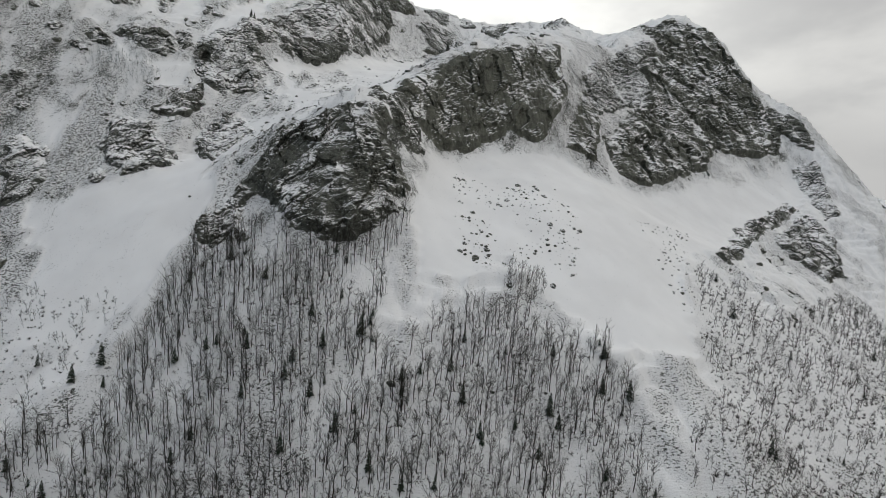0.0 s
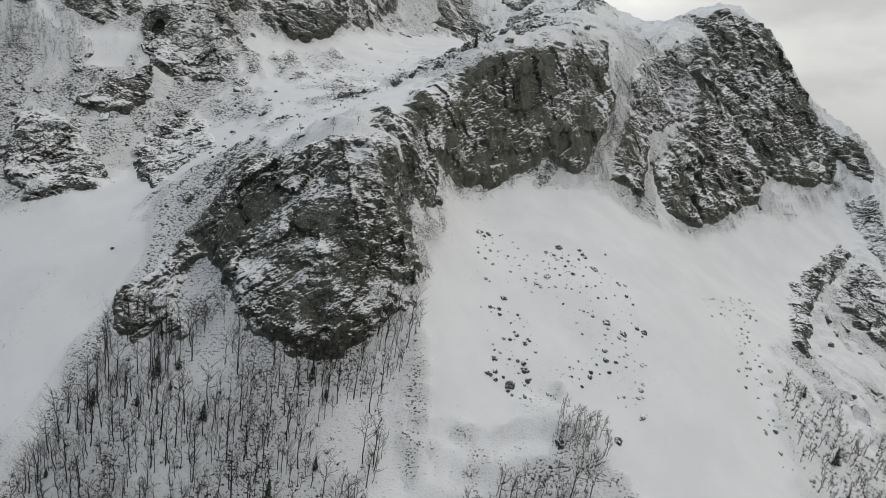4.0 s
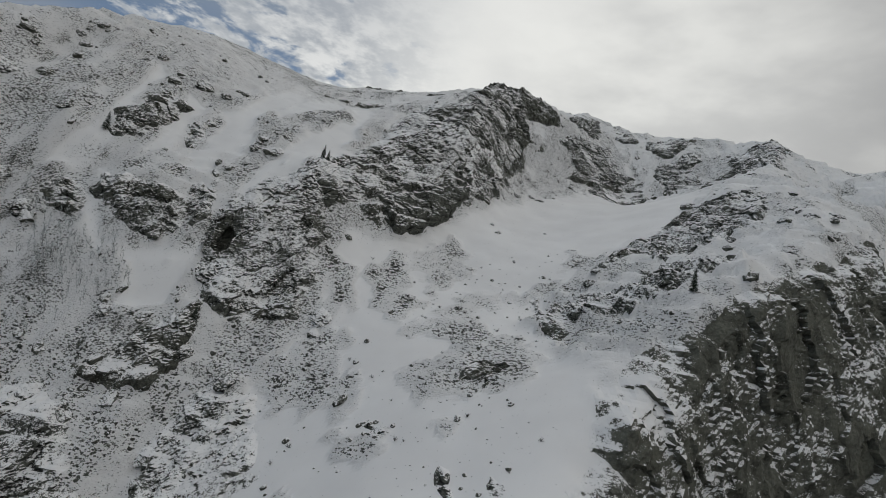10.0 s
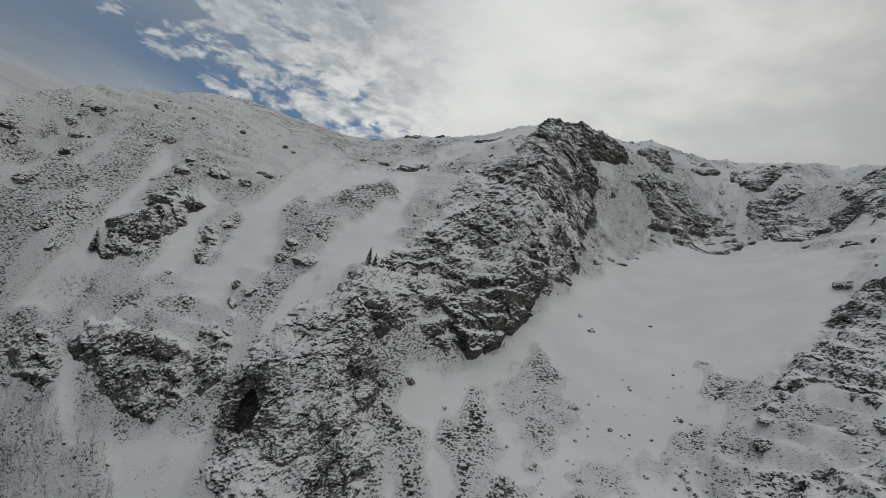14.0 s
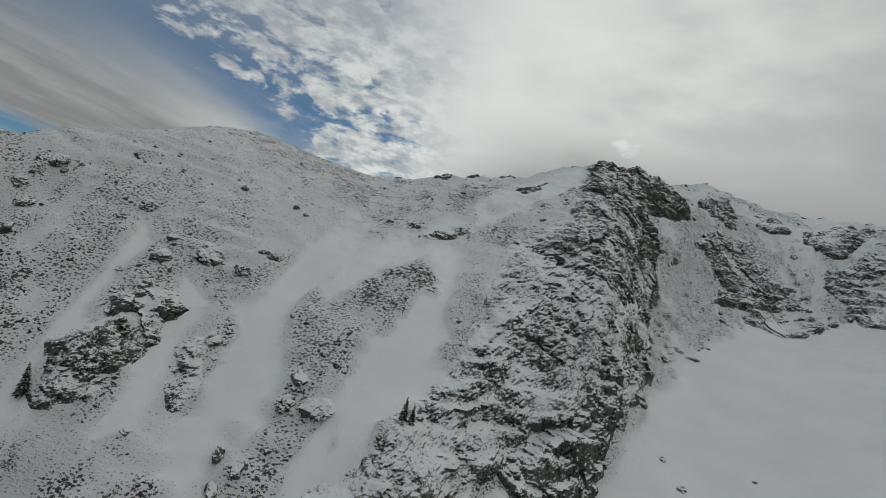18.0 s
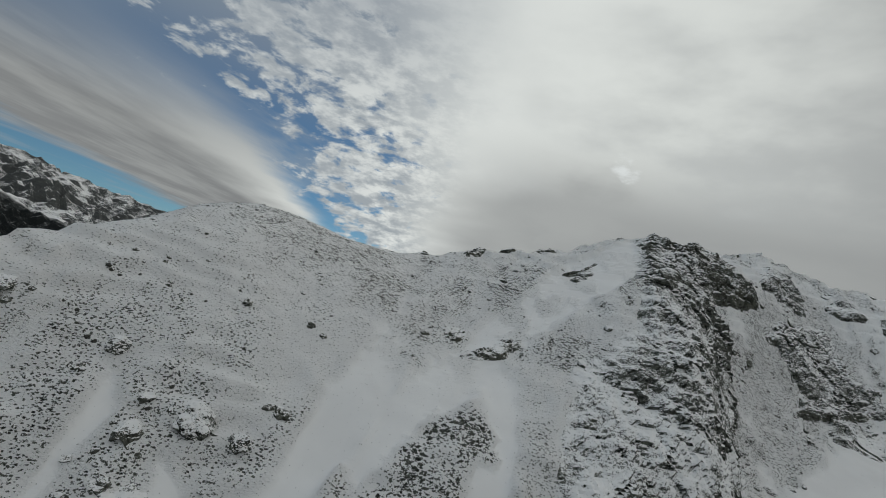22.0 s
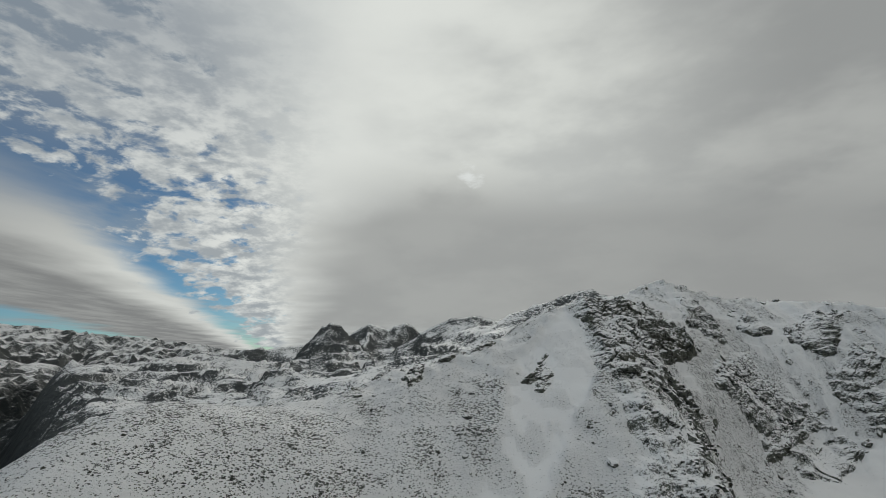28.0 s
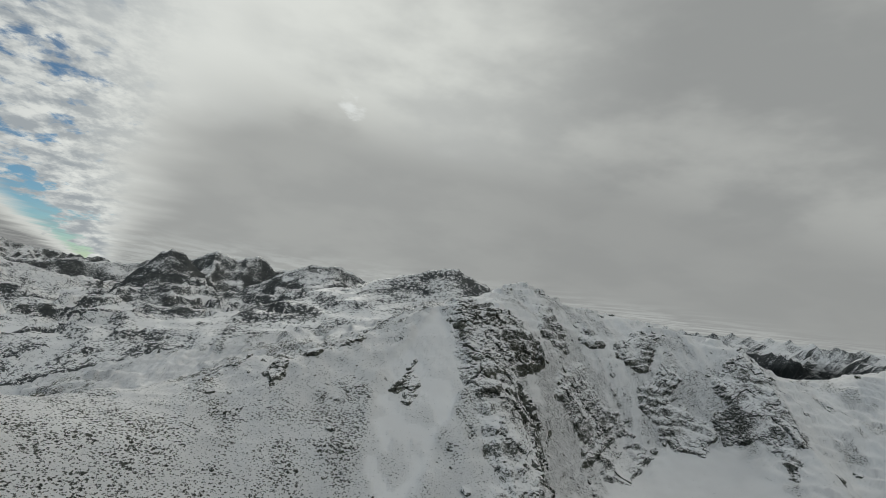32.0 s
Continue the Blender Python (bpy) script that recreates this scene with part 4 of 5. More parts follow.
def crag(name, centre, facing, dip, depth, outline, label="grey limestone crag dusted with snow on its ledges", mat=None, gap=0.0, hole=None, rugged=1.0):
    """Rock relief over the slope inside an outline, given in metres along and up a plane that faces the valley."""
    a, d = radians(facing), radians(dip)
    n = np.array([math.sin(a) * math.sin(d), -math.cos(a) * math.sin(d), math.cos(d)])
    u = np.array([math.cos(a), math.sin(a), 0.0])
    v = np.cross(n, u)
    o = np.array(outline, float)
    lo, hi = o.min(0) - 3, o.max(0) + 3
    size = hi - lo
    gap = gap or float(np.clip(math.sqrt(size[0] * size[1] / 30000), 0.52, 1.05))
    us, vs = np.meshgrid(np.arange(lo[0], hi[0], gap), np.arange(lo[1], hi[1], gap))
    seed = sum(map(ord, name)) % 97
    wob = 4.5 * fbm(us / 9, vs / 9, seed, 4, 0.65, 5)
    rim = edge_distance(us, vs, [tuple(q) for q in outline]) + wob
    base = np.array(centre) + us[..., None] * u + vs[..., None] * v
    # down on to the slope along the plane's normal
    near = np.full(us.shape, -70.0)
    found = np.zeros(us.shape, bool)
    for k in np.arange(70, -70.1, -2.0):
        p = base + k * n
        under = p[..., 2] < ground_at(p[..., 0], p[..., 1])
        first = under & ~found
        near[first] = k
        found |= under
    lo_, hi_ = near.copy(), near + 2.0
    for _ in range(5):
        mid = (lo_ + hi_) / 2
        p = base + mid[..., None] * n
        under = p[..., 2] < ground_at(p[..., 0], p[..., 1])
        lo_, hi_ = np.where(under, mid, lo_), np.where(under, hi_, mid)
    p = base + lo_[..., None] * n
    x, y, z = p[..., 0], p[..., 1], p[..., 2]
    if mat is PLASTERED:
        rugged *= 0.7
    body = step(rim, -0.5, depth * (0.9 if rugged > 0.5 else 0.3))
    big = fbm(x / 17, y / 17, z / 26, 3, 0.5, seed, True)
    mid_ = fbm(x / 6.5, y / 6.5, z / 8, 4, 0.55, seed + 7, True)
    fine = fbm(x / 1.9, y / 1.9, z / 1.5, 3, 0.6, seed + 13)
    wx, wy, wz = x + 1.5 * fine, y + 1.5 * mid_, z + 1.5 * fine
    chunk = blocks(wx / 12, wy / 12, wz / 17, seed + 30)
    calm = 0.30 + 0.85 * step(blocks((wx + 9) / 15, wy / 15, wz / 19, seed + 34), -0.35, 0.25)
    stone = blocks(wx / 4.2, wy / 4.2, (wz + 0.2 * wx) / 3.4, seed + 40)
    pebble = blocks((wx + 2 * fine) / 1.9, wy / 1.9, (wz + 0.2 * wx) / 1.3, seed + 44)
    crack = np.clip(1 - abs(fbm(x / 12 - z / 15, y / 12, z / 30, 3, 0.5, seed + 21)) * 9, 0, 1)
    out = depth * (0.45 + min(rugged, 1.0) * (0.32 * big + 0.10 * mid_ + 0.32 * chunk)) + rugged * calm * (0.70 * stone + 0.26 * pebble + 0.30 * fine - 1.3 * crack)
    out = body * np.maximum(out, 0.1) - 1.6 * step(-rim, 0.0, 2.5)
    if hole:
        # a cave mouth runs back into the rock
        oval = np.hypot((us - hole[0]) / hole[2], (vs - hole[1]) / hole[3]) + 0.25 * mid_
        out = np.where(oval < 3.2, np.maximum(out, 3.2 + 0.9 * stone + 0.4 * fine + 0.8 * chunk - 2.6 * step(oval, 1.3, 3.2)), out)
        out = np.where(oval < 1.0, -6.0, out)
    q = p + out[..., None] * n
    cells = (rim[:-1, :-1] > -2.6) | (rim[1:, 1:] > -2.6) | (rim[:-1, 1:] > -2.6) | (rim[1:, :-1] > -2.6)
    ok = found[:-1, :-1] & found[1:, 1:] & found[:-1, 1:] & found[1:, :-1]
    jump = abs(lo_[1:, 1:] - lo_[:-1, :-1]) + abs(lo_[:-1, 1:] - lo_[1:, :-1]) < 14
    ny, nx = us.shape
    i = np.arange(ny * nx).reshape(ny, nx)
    f = np.stack([i[:-1, :-1], i[:-1, 1:], i[1:, 1:], i[1:, :-1]], -1)[cells & ok & jump]
    pts = q.reshape(-1, 3)
    top = tagged(new("crag"), label, "crag", "crags of the face")
    # the face falls into buttresses, parted along uneven joints
    lump = max(14.0, math.sqrt(size[0] * size[1]) / 3.2)
    ju, jv = us + 5 * fbm(us / 12, vs / 12, 1.0, 3, 0.5, seed + 50), vs + 5 * fbm(us / 12, vs / 12, 5.0, 3, 0.5, seed + 51)
    part_of = whole_pieces(np.where(cells & ok & jump, np.round(1e4 * blocks(ju / lump, jv / lump / 1.4, 0.5 + 0 * us, seed + 52))[:-1, :-1], np.nan))[cells & ok & jump]
    for key in np.unique(part_of[part_of >= 0]):
        g = f[part_of == key]
        used = np.unique(g)
        back = np.zeros(ny * nx, np.int64)
        back[used] = np.arange(len(used))
        new("rock_face", face_mesh("rock_face", pts[used], back[g], mat or CRAG)).parent = top
    return top


crag("head_crag", (-48, 224, 33), 5, 70, 7, [(-39, 31), (-23, 28), (-11, 34), (3, 35), (15, 41), (19, 31), (19, 23), (22, 17), (24, 10), (30, 3), (32, -5), (27, -13), (32, -19), (23, -23), (15, -33), (8, -38), (-2, -39), (-13, -36), (-22, -30), (-27, -21), (-38, -9), (-50, -2), (-44, 13)])
crag("flank_crag", (-98, 223, 7), 7, 60, 4, [(-14, -7), (-14, -1), (-7, 8), (0, 22), (12, 15), (6, 9), (6, -2), (13, -15), (5, -14), (-7, -15)])
crag("arete_wall", (25, 316, 103), 10, 83, 7, [(-65, -18), (-61, -7), (-46, 7), (-31, 18), (-14, 32), (36, 59), (68, 77), (63, 54), (67, 28), (49, -1), (45, -15), (31, -25), (15, -21), (3, -27), (-17, -43), (-37, -46), (-50, -40), (-57, -32)], "steep olive-grey limestone wall with snow in its cracks", SLAB_CRAG, rugged=0.75, hole=(-11.3, 8.6, 1.9, 5.6))
crag("arete_arm", (-30, 250, 68), 28, 65, 4, [(-13, 13), (-2, 18), (8, 25), (21, 7), (13, -20), (3, -25), (-6, -15), (-7, -3), (-18, -1)])
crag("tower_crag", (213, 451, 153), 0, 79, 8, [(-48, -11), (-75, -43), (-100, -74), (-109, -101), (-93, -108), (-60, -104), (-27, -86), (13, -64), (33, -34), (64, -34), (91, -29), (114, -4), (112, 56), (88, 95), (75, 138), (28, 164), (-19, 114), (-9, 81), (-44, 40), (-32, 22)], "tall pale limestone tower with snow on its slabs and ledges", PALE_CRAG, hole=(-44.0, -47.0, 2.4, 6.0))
crag("tower_ramp", (149, 439, 177), 8, 80, 4, [(-55, -30), (-52, -49), (-44, -69), (15, -32), (34, -1), (23, 18), (63, 57), (44, 66), (4, 30), (-31, 4)], "limestone crag plastered with snow, with little bare rock", PLASTERED)
crag("tower_foot", (99, 359, 101), 9, 80, 6, [(6, 39), (-14, 1), (-22, -24), (1, -28), (13, -5), (17, 19)], "steep olive-grey limestone wall with snow in its cracks", SLAB_CRAG, rugged=0.75)
crag("tower_shoulder", (340, 488, 146), -22, 79, 5, [(-21, 48), (10, 25), (21, -1), (21, -17), (8, -9), (-7, 3), (-9, -22), (-21, -25)])
crag("edge_crag", (235, 364, 38), -31, 50, 4, [(-22, -87), (-15, -4), (1, 42), (23, 93), (31, 80), (4, 9), (-7, -37), (-16, -93)])
crag("edge_crag_low", (291, 381, 31), -13, 62, 5, [(-35, -9), (11, 50), (23, 44), (26, 16), (15, -27), (-12, -46), (-29, -28)])
crag("edge_ridge", (342, 449, 88), -30, 70, 4, [(-20, 29), (-1, 41), (9, 8), (15, -28), (3, -39), (-7, -8)], "limestone crag plastered with snow, with little bare rock", PLASTERED)
crag("west_round", (-204, 323, 123), 27, 68, 6, [(-19, 5), (-19, 14), (-3, 12), (9, 10), (15, 2), (17, -8), (9, -13), (-1, -13), (-10, -7)], "limestone crag plastered with snow, with little bare rock", PLASTERED)
crag("west_edge", (-233, 316, 120), 30, 67, 5, [(-12, 5), (-5, 8), (5, 8), (12, -6), (8, -11), (-4, -6)], "limestone crag plastered with snow, with little bare rock", PLASTERED)
crag("west_strip", (-239, 352, 167), 37, 70, 4, [(-14, -3), (-5, 3), (6, 16), (13, 18), (12, 0), (2, -16), (-9, -18)], "limestone crag plastered with snow, with little bare rock", PLASTERED)
crag("west_knot", (-219, 361, 165), 29, 71, 3, [(-7, 4), (3, 10), (5, -2), (0, -11)], "limestone crag plastered with snow, with little bare rock", PLASTERED)
crag("west_low_edge", (-229, 265, 26), 16, 74, 6, [(-19, 19), (-8, 24), (7, 12), (15, -9), (8, -22), (-2, -25)], "limestone crag plastered with snow, with little bare rock", PLASTERED)
crag("low_crag", (-173, 272, 43), 17, 71, 6, [(-22, 10), (-15, 24), (3, 21), (15, 3), (27, -8), (12, -19), (-2, -22), (-15, -10)], "limestone crag plastered with snow, with little bare rock", PLASTERED)
crag("low_tip", (-134, 286, 57), 4, 68, 4, [(-15, 0), (-9, 16), (8, 22), (19, 2), (7, -27), (-9, -17)], "limestone crag plastered with snow, with little bare rock", PLASTERED)
crag("dark_step", (-164, 299, 78), 22, 77, 4, [(-14, -10), (-6, 8), (7, 18), (10, -5), (3, -13)])
crag("cave_crag", (-156, 334, 119), 26, 72, 5, [(-21, -2), (-17, 8), (-14, 21), (-7, 32), (8, 45), (18, 33), (20, 10), (21, -10), (17, -29), (10, -34), (-5, -33), (-14, -27), (-16, -15)], "limestone crag plastered with snow, with little bare rock", PLASTERED, hole=(-13.9, -2.2, 2.6, 6.5))
crag("slab_crag", (-126, 275, 48), -0, 50, 3, [(-14, -6), (-8, 4), (5, 15), (15, 11), (9, -1), (0, -10), (-7, -12)], "limestone crag plastered with snow, with little bare rock", PLASTERED)
crag("overhang_block", (-117, 398, 152), 28, 74, 12, [(-19, 0), (-11, 9), (4, 15), (26, 21), (21, 7), (11, -4), (-3, -16), (-12, -19), (-17, -13)], "dark bare rock outcrop jutting from the snow", DARK_CRAG, rugged=0.35)
crag("overhang_side", (-131, 375, 144), 32, 67, 4, [(-9, 2), (1, 11), (6, 7), (7, -8), (0, -8), (-6, -5)])
crag("buttress_crag", (-121, 436, 189), 25, 73, 6, [(-58, -40), (-46, -18), (-17, 45), (7, 66), (28, 72), (63, 78), (76, 62), (66, 29), (44, -5), (21, -27), (11, -23), (-6, -29), (-26, -39), (-44, -54), (-55, -62), (-64, -55)], "limestone crag plastered with snow, with little bare rock", PLASTERED)
crag("summit_face", (-104, 530, 259), 12, 65, 6, [(-5, 78), (9, 70), (30, 56), (37, 41), (14, 12), (29, -11), (27, -42), (-18, -82), (-33, -77), (-34, -49), (-33, -21), (-22, 26)], "limestone crag plastered with snow, with little bare rock", PLASTERED)
crag("rib_a", (-28, 629, 302), 2, 63, 4, [(-6, 26), (11, 24), (13, -2), (11, -17), (-9, -20), (-19, -8)], "limestone crag plastered with snow, with little bare rock", PLASTERED)
crag("rib_b", (10, 638, 299), -20, 63, 3, [(-6, 13), (7, 9), (13, -6), (2, -10), (-7, -7), (-10, 1)], "limestone crag plastered with snow, with little bare rock", PLASTERED)
crag("rib_c", (49, 632, 296), -21, 67, 4, [(-20, 0), (4, 21), (27, 20), (13, 1), (3, -20), (-12, -17), (-19, -6)], "limestone crag plastered with snow, with little bare rock", PLASTERED)
crag("rib_d", (-16, 596, 258), 1, 67, 5, [(-27, 16), (10, 34), (16, 23), (21, 4), (37, 0), (27, -13), (-2, -27), (-19, -26), (-27, -12), (-37, 0)], "limestone crag plastered with snow, with little bare rock", PLASTERED)
crag("rib_e", (-12, 583, 237), 2, 71, 5, [(-23, -1), (-6, -2), (25, 13), (35, 16), (17, 0), (-18, -15), (-29, -13)])
crag("rib_f", (53, 611, 270), -28, 70, 4, [(-15, -2), (2, 18), (15, 23), (16, 10), (5, -12), (-8, -24), (-15, -17)], "limestone crag plastered with snow, with little bare rock", PLASTERED)
crag("bowl_wall_east", (57, 588, 247), -23, 72, 4, [(-26, 14), (4, 19), (23, -1), (10, -17), (-11, -15)], "limestone crag plastered with snow, with little bare rock", PLASTERED)
crag("arm_crag", (11, 397, 163), -33, 60, 4, [(-22, -39), (-18, -13), (-12, 39), (8, 60), (23, 48), (28, 9), (15, -9), (5, -32), (-9, -24), (-18, -39)], "limestone crag plastered with snow, with little bare rock", PLASTERED)
crag("arm_crag_low", (-17, 341, 129), -43, 53, 4, [(-23, -27), (-24, -5), (-11, 3), (5, 14), (11, 37), (24, 16), (15, -1), (8, -15), (-6, -21)], "limestone crag plastered with snow, with little bare rock", PLASTERED)
crag("west_crag_b", (-186, 332, 129), 26, 66, 4, [(-4, -6), (-5, 9), (2, 15), (7, -6), (1, -13)], "limestone crag plastered with snow, with little bare rock", PLASTERED)
crag("fir_crag", (-152, 369, 155), 31, 68, 4, [(-23, -13), (-17, -4), (-1, 15), (13, 26), (21, 8), (16, -6), (0, -18), (-9, -9)], "limestone crag plastered with snow, with little bare rock", PLASTERED)
crag("knob_crag", (-153, 343, 130), 26, 68, 4, [(-10, -3), (-10, 6), (0, 7), (11, 7), (11, -5), (3, -9), (-3, -4)], "limestone crag plastered with snow, with little bare rock", PLASTERED)
crag("gully_outcrop_c", (-241, 362, 177), 40, 65, 3, [(-10, -3), (4, 7), (10, 0), (-4, -4)], "limestone crag plastered with snow, with little bare rock", PLASTERED)
crag("summit_rocks", (-92, 580, 293), -0, 59, 5, [(-30, 26), (-12, 34), (8, 32), (23, 27), (38, 6), (37, -9), (11, -22), (-14, -32), (-27, -43), (-33, -19)])
crag("wall_crag", (3, 578, 227), -18, 49, 4, [(-22, -1), (18, 23), (24, 11), (2, -13), (-21, -21)], "limestone crag plastered with snow, with little bare rock", PLASTERED)
crag("pyramid_foot", (88, 560, 254), -63, 59, 4, [(-28, 3), (-20, 28), (0, 26), (29, -11), (27, -28), (7, -6), (-15, -12)], "limestone crag plastered with snow, with little bare rock", PLASTERED)
crag("diamond_rock", (-156, 537, 274), -14, 51, 2.5, [(-7, -8), (-1, 8), (5, 12), (5, -1), (-2, -11)])
crag("ledge_rock", (-180, 460, 227), 1, 53, 2.5, [(-11, -10), (-4, -2), (7, 12), (8, 6), (0, -6)])
crag("ledge_rock_b", (-198, 462, 228), 13, 50, 2, [(-6, 0), (1, 6), (6, -2), (-1, -4)])
crag("pinnacle_crag", (108, 578, 276), -51, 59, 5, [(-30, 4), (-22, 25), (-13, 48), (2, 37), (19, -5), (32, -37), (21, -43), (6, -16), (-15, -13)], "limestone crag plastered with snow, with little bare rock", PLASTERED)
crag("shelf_slab", (-62, 304, 95), -10, 51, 2.5, [(-7, -6), (-5, 3), (-2, 6), (8, 5), (8, 2), (2, -3), (-3, -8)])
crag("arm_tip", (-46, 341, 113), -14, 53, 3, [(-12, 16), (-9, 19), (10, -10), (9, -18), (1, -7)])
crag("shelf_rock_a", (-94, 276, 67), -8, 51, 2, [(-3, -1), (-3, 2), (3, 1), (3, -3)], "dark bare rock outcrop jutting from the snow", DARK_CRAG)
crag("shelf_rock_b", (-85, 285, 77), -7, 52, 2, [(-5, 0), (-3, 3), (4, 0), (3, -4)], "dark bare rock outcrop jutting from the snow", DARK_CRAG)
crag("shelf_rock_c", (-63, 267, 75), -7, 51, 2, [(-2, -3), (-3, 4), (0, 4), (3, -1), (2, -4)], "dark bare rock outcrop jutting from the snow", DARK_CRAG)
crag("shelf_rock_d", (-52, 263, 78), -20, 49, 2.5, [(-3, -1), (-4, 3), (2, 3), (4, -2), (1, -4)], "dark bare rock outcrop jutting from the snow", DARK_CRAG)
crag("shelf_rock_e", (-65, 240, 64), -14, 55, 2.5, [(-3, -1), (-2, 1), (2, 3), (3, 0), (0, -2)], "dark bare rock outcrop jutting from the snow", DARK_CRAG)
crag("ledge_low", (-98, 267, 59), -9, 50, 2.5, [(-11, -2), (-4, 1), (6, 4), (8, 1), (0, -3)], "limestone crag plastered with snow, with little bare rock", PLASTERED)
crag("wall_b_crag", (-4, 592, 242), 10, 77, 3, [(-27, -8), (-9, 18), (22, 14), (30, -3), (9, -3), (-25, -17)], "limestone crag plastered with snow, with little bare rock", PLASTERED)
crag("crest_rock_a", (-215, 540, 273), 3, 51, 2, [(-7, -1), (-3, 3), (5, 9), (6, 0), (-1, -11)], "dark bare rock outcrop jutting from the snow", DARK_CRAG)
crag("crest_rock_b", (-199, 555, 281), -1, 50, 2, [(-6, -5), (-3, 0), (4, 4), (5, 1)], "dark bare rock outcrop jutting from the snow", DARK_CRAG)
crag("crest_rock_c", (-179, 568, 288), -7, 51, 2, [(-11, -9), (-4, -2), (7, 7), (9, 7), (-2, -4)], "dark bare rock outcrop jutting from the snow", DARK_CRAG)
crag("slope_rock_a", (-154, 534, 273), -6, 58, 2, [(-4, -12), (-1, 12), (3, 15), (3, -1), (-1, -14)], "dark bare rock outcrop jutting from the snow", DARK_CRAG)
crag("slope_rock_b", (-198, 461, 228), 17, 54, 2, [(-6, -1), (1, 6), (5, 0), (1, -4)])
crag("slope_rock_c", (-181, 459, 226), 6, 56, 2, [(-9, -9), (-4, 1), (7, 9), (7, 4), (-2, -5)])
crag("west_dark_a", (-243, 358, 174), 40, 57, 3, [(-4, -4), (-3, 4), (3, 6), (4, -1), (-1, -5)], "dark bare rock outcrop jutting from the snow", DARK_CRAG)
crag("west_dark_b", (-235, 365, 176), 38, 57, 3, [(-4, -4), (-4, 2), (1, 4), (5, 1), (3, -4)], "dark bare rock outcrop jutting from the snow", DARK_CRAG)
crag("buttress_edge", (-101, 468, 204), 26, 72, 5, [(15, 85), (59, 98), (57, 64), (40, 20), (-2, -30), (-15, -48), (-25, -65), (-49, -67), (-41, -55), (-28, -35), (-11, 0), (-2, 34)], "dark bare wall of rock along the edge of the buttress", DARK_CRAG)

# ---- trees, shrubs and stones ----
rng = random.Random(7)


class Shape:
    """Gathers triangles and quads of one mesh."""

    def __init__(self):
        self.v, self.f = [], []

    def tube(self, points, radii, sides=4):
        """A tapered tube; a thin end closes to a point."""
        start, prev = len(self.v), None
        point = radii[-1] < 0.02
        last = len(points) - 1
        for i, (p, r) in enumerate(zip(points, radii)):
            p = Vector(p)
            if i == last and point:
                self.v.append(p)
                continue
            d = (Vector(points[min(i + 1, last)]) - Vector(points[max(i - 1, 0)])).normalized()
            a = d.orthogonal().normalized() if prev is None else (prev - d * prev.dot(d)).normalized()
            prev = a
            b = d.cross(a)
            for k in range(sides):
                t = 2 * math.pi * k / sides
                self.v.append(p + r * (math.cos(t) * a + math.sin(t) * b))
        for i in range(last):
            for k in range(sides):
                a, b = start + i * sides + k, start + i * sides + (k + 1) % sides
                if i == last - 1 and point:
                    self.f.append((a, b, start + last * sides))
                else:
                    self.f.append((a, b, b + sides, a + sides))

    def shoot(self, a, b, w):
        """A short three-cornered twig."""
        n = len(self.v)
        d = (Vector(b) - Vector(a)).orthogonal().normalized() * w
        self.v += [Vector(a) - d, Vector(a) + d, Vector(b)]
        self.f.append((n, n + 1, n + 2))

    def mesh(self, name, mat, smooth=True):
        return face_mesh(name, [tuple(v) for v in self.v], self.f, mat, smooth)


def bark_material():
    m, k = material("snowy_bark")
    co = place_of(k)
    rand = k.add("ShaderNodeObjectInfo").outputs["Random"]
    n = k.noise(co, 1.6, 4.0, 0.6)
    c = k.mix(k.smooth(n, 0.3, 0.7), (0.014, 0.013, 0.0115), (0.045, 0.042, 0.037))
    c = k.mix(k.math("MULTIPLY", rand, 0.25), c, (0.08, 0.068, 0.05))
    rime = k.math("MULTIPLY", k.smooth(tilt_of(k), 0.35, 0.85), k.smooth(k.noise(co, 0.9, 3.0, 0.6), 0.52, 0.68, 0.0, 0.6))
    finish(k, k.mix(rime, c, (0.78, 0.79, 0.80)), 0.9)
    return m


def needle_material():
    m, k = material("dark_needles")
    co = place_of(k)
    n = k.noise(co, 2.2, 4.0, 0.6)
    c = k.mix(n, (0.012, 0.02, 0.014), (0.045, 0.06, 0.035))
    rime = k.math("MULTIPLY", k.smooth(tilt_of(k), 0.55, 0.95), k.smooth(k.noise(co, 1.1, 3.0, 0.6), 0.50, 0.66, 0.0, 0.8))
    finish(k, k.mix(rime, c, (0.78, 0.79, 0.80)), 0.85)
    return m


BARK, NEEDLES = bark_material(), needle_material()


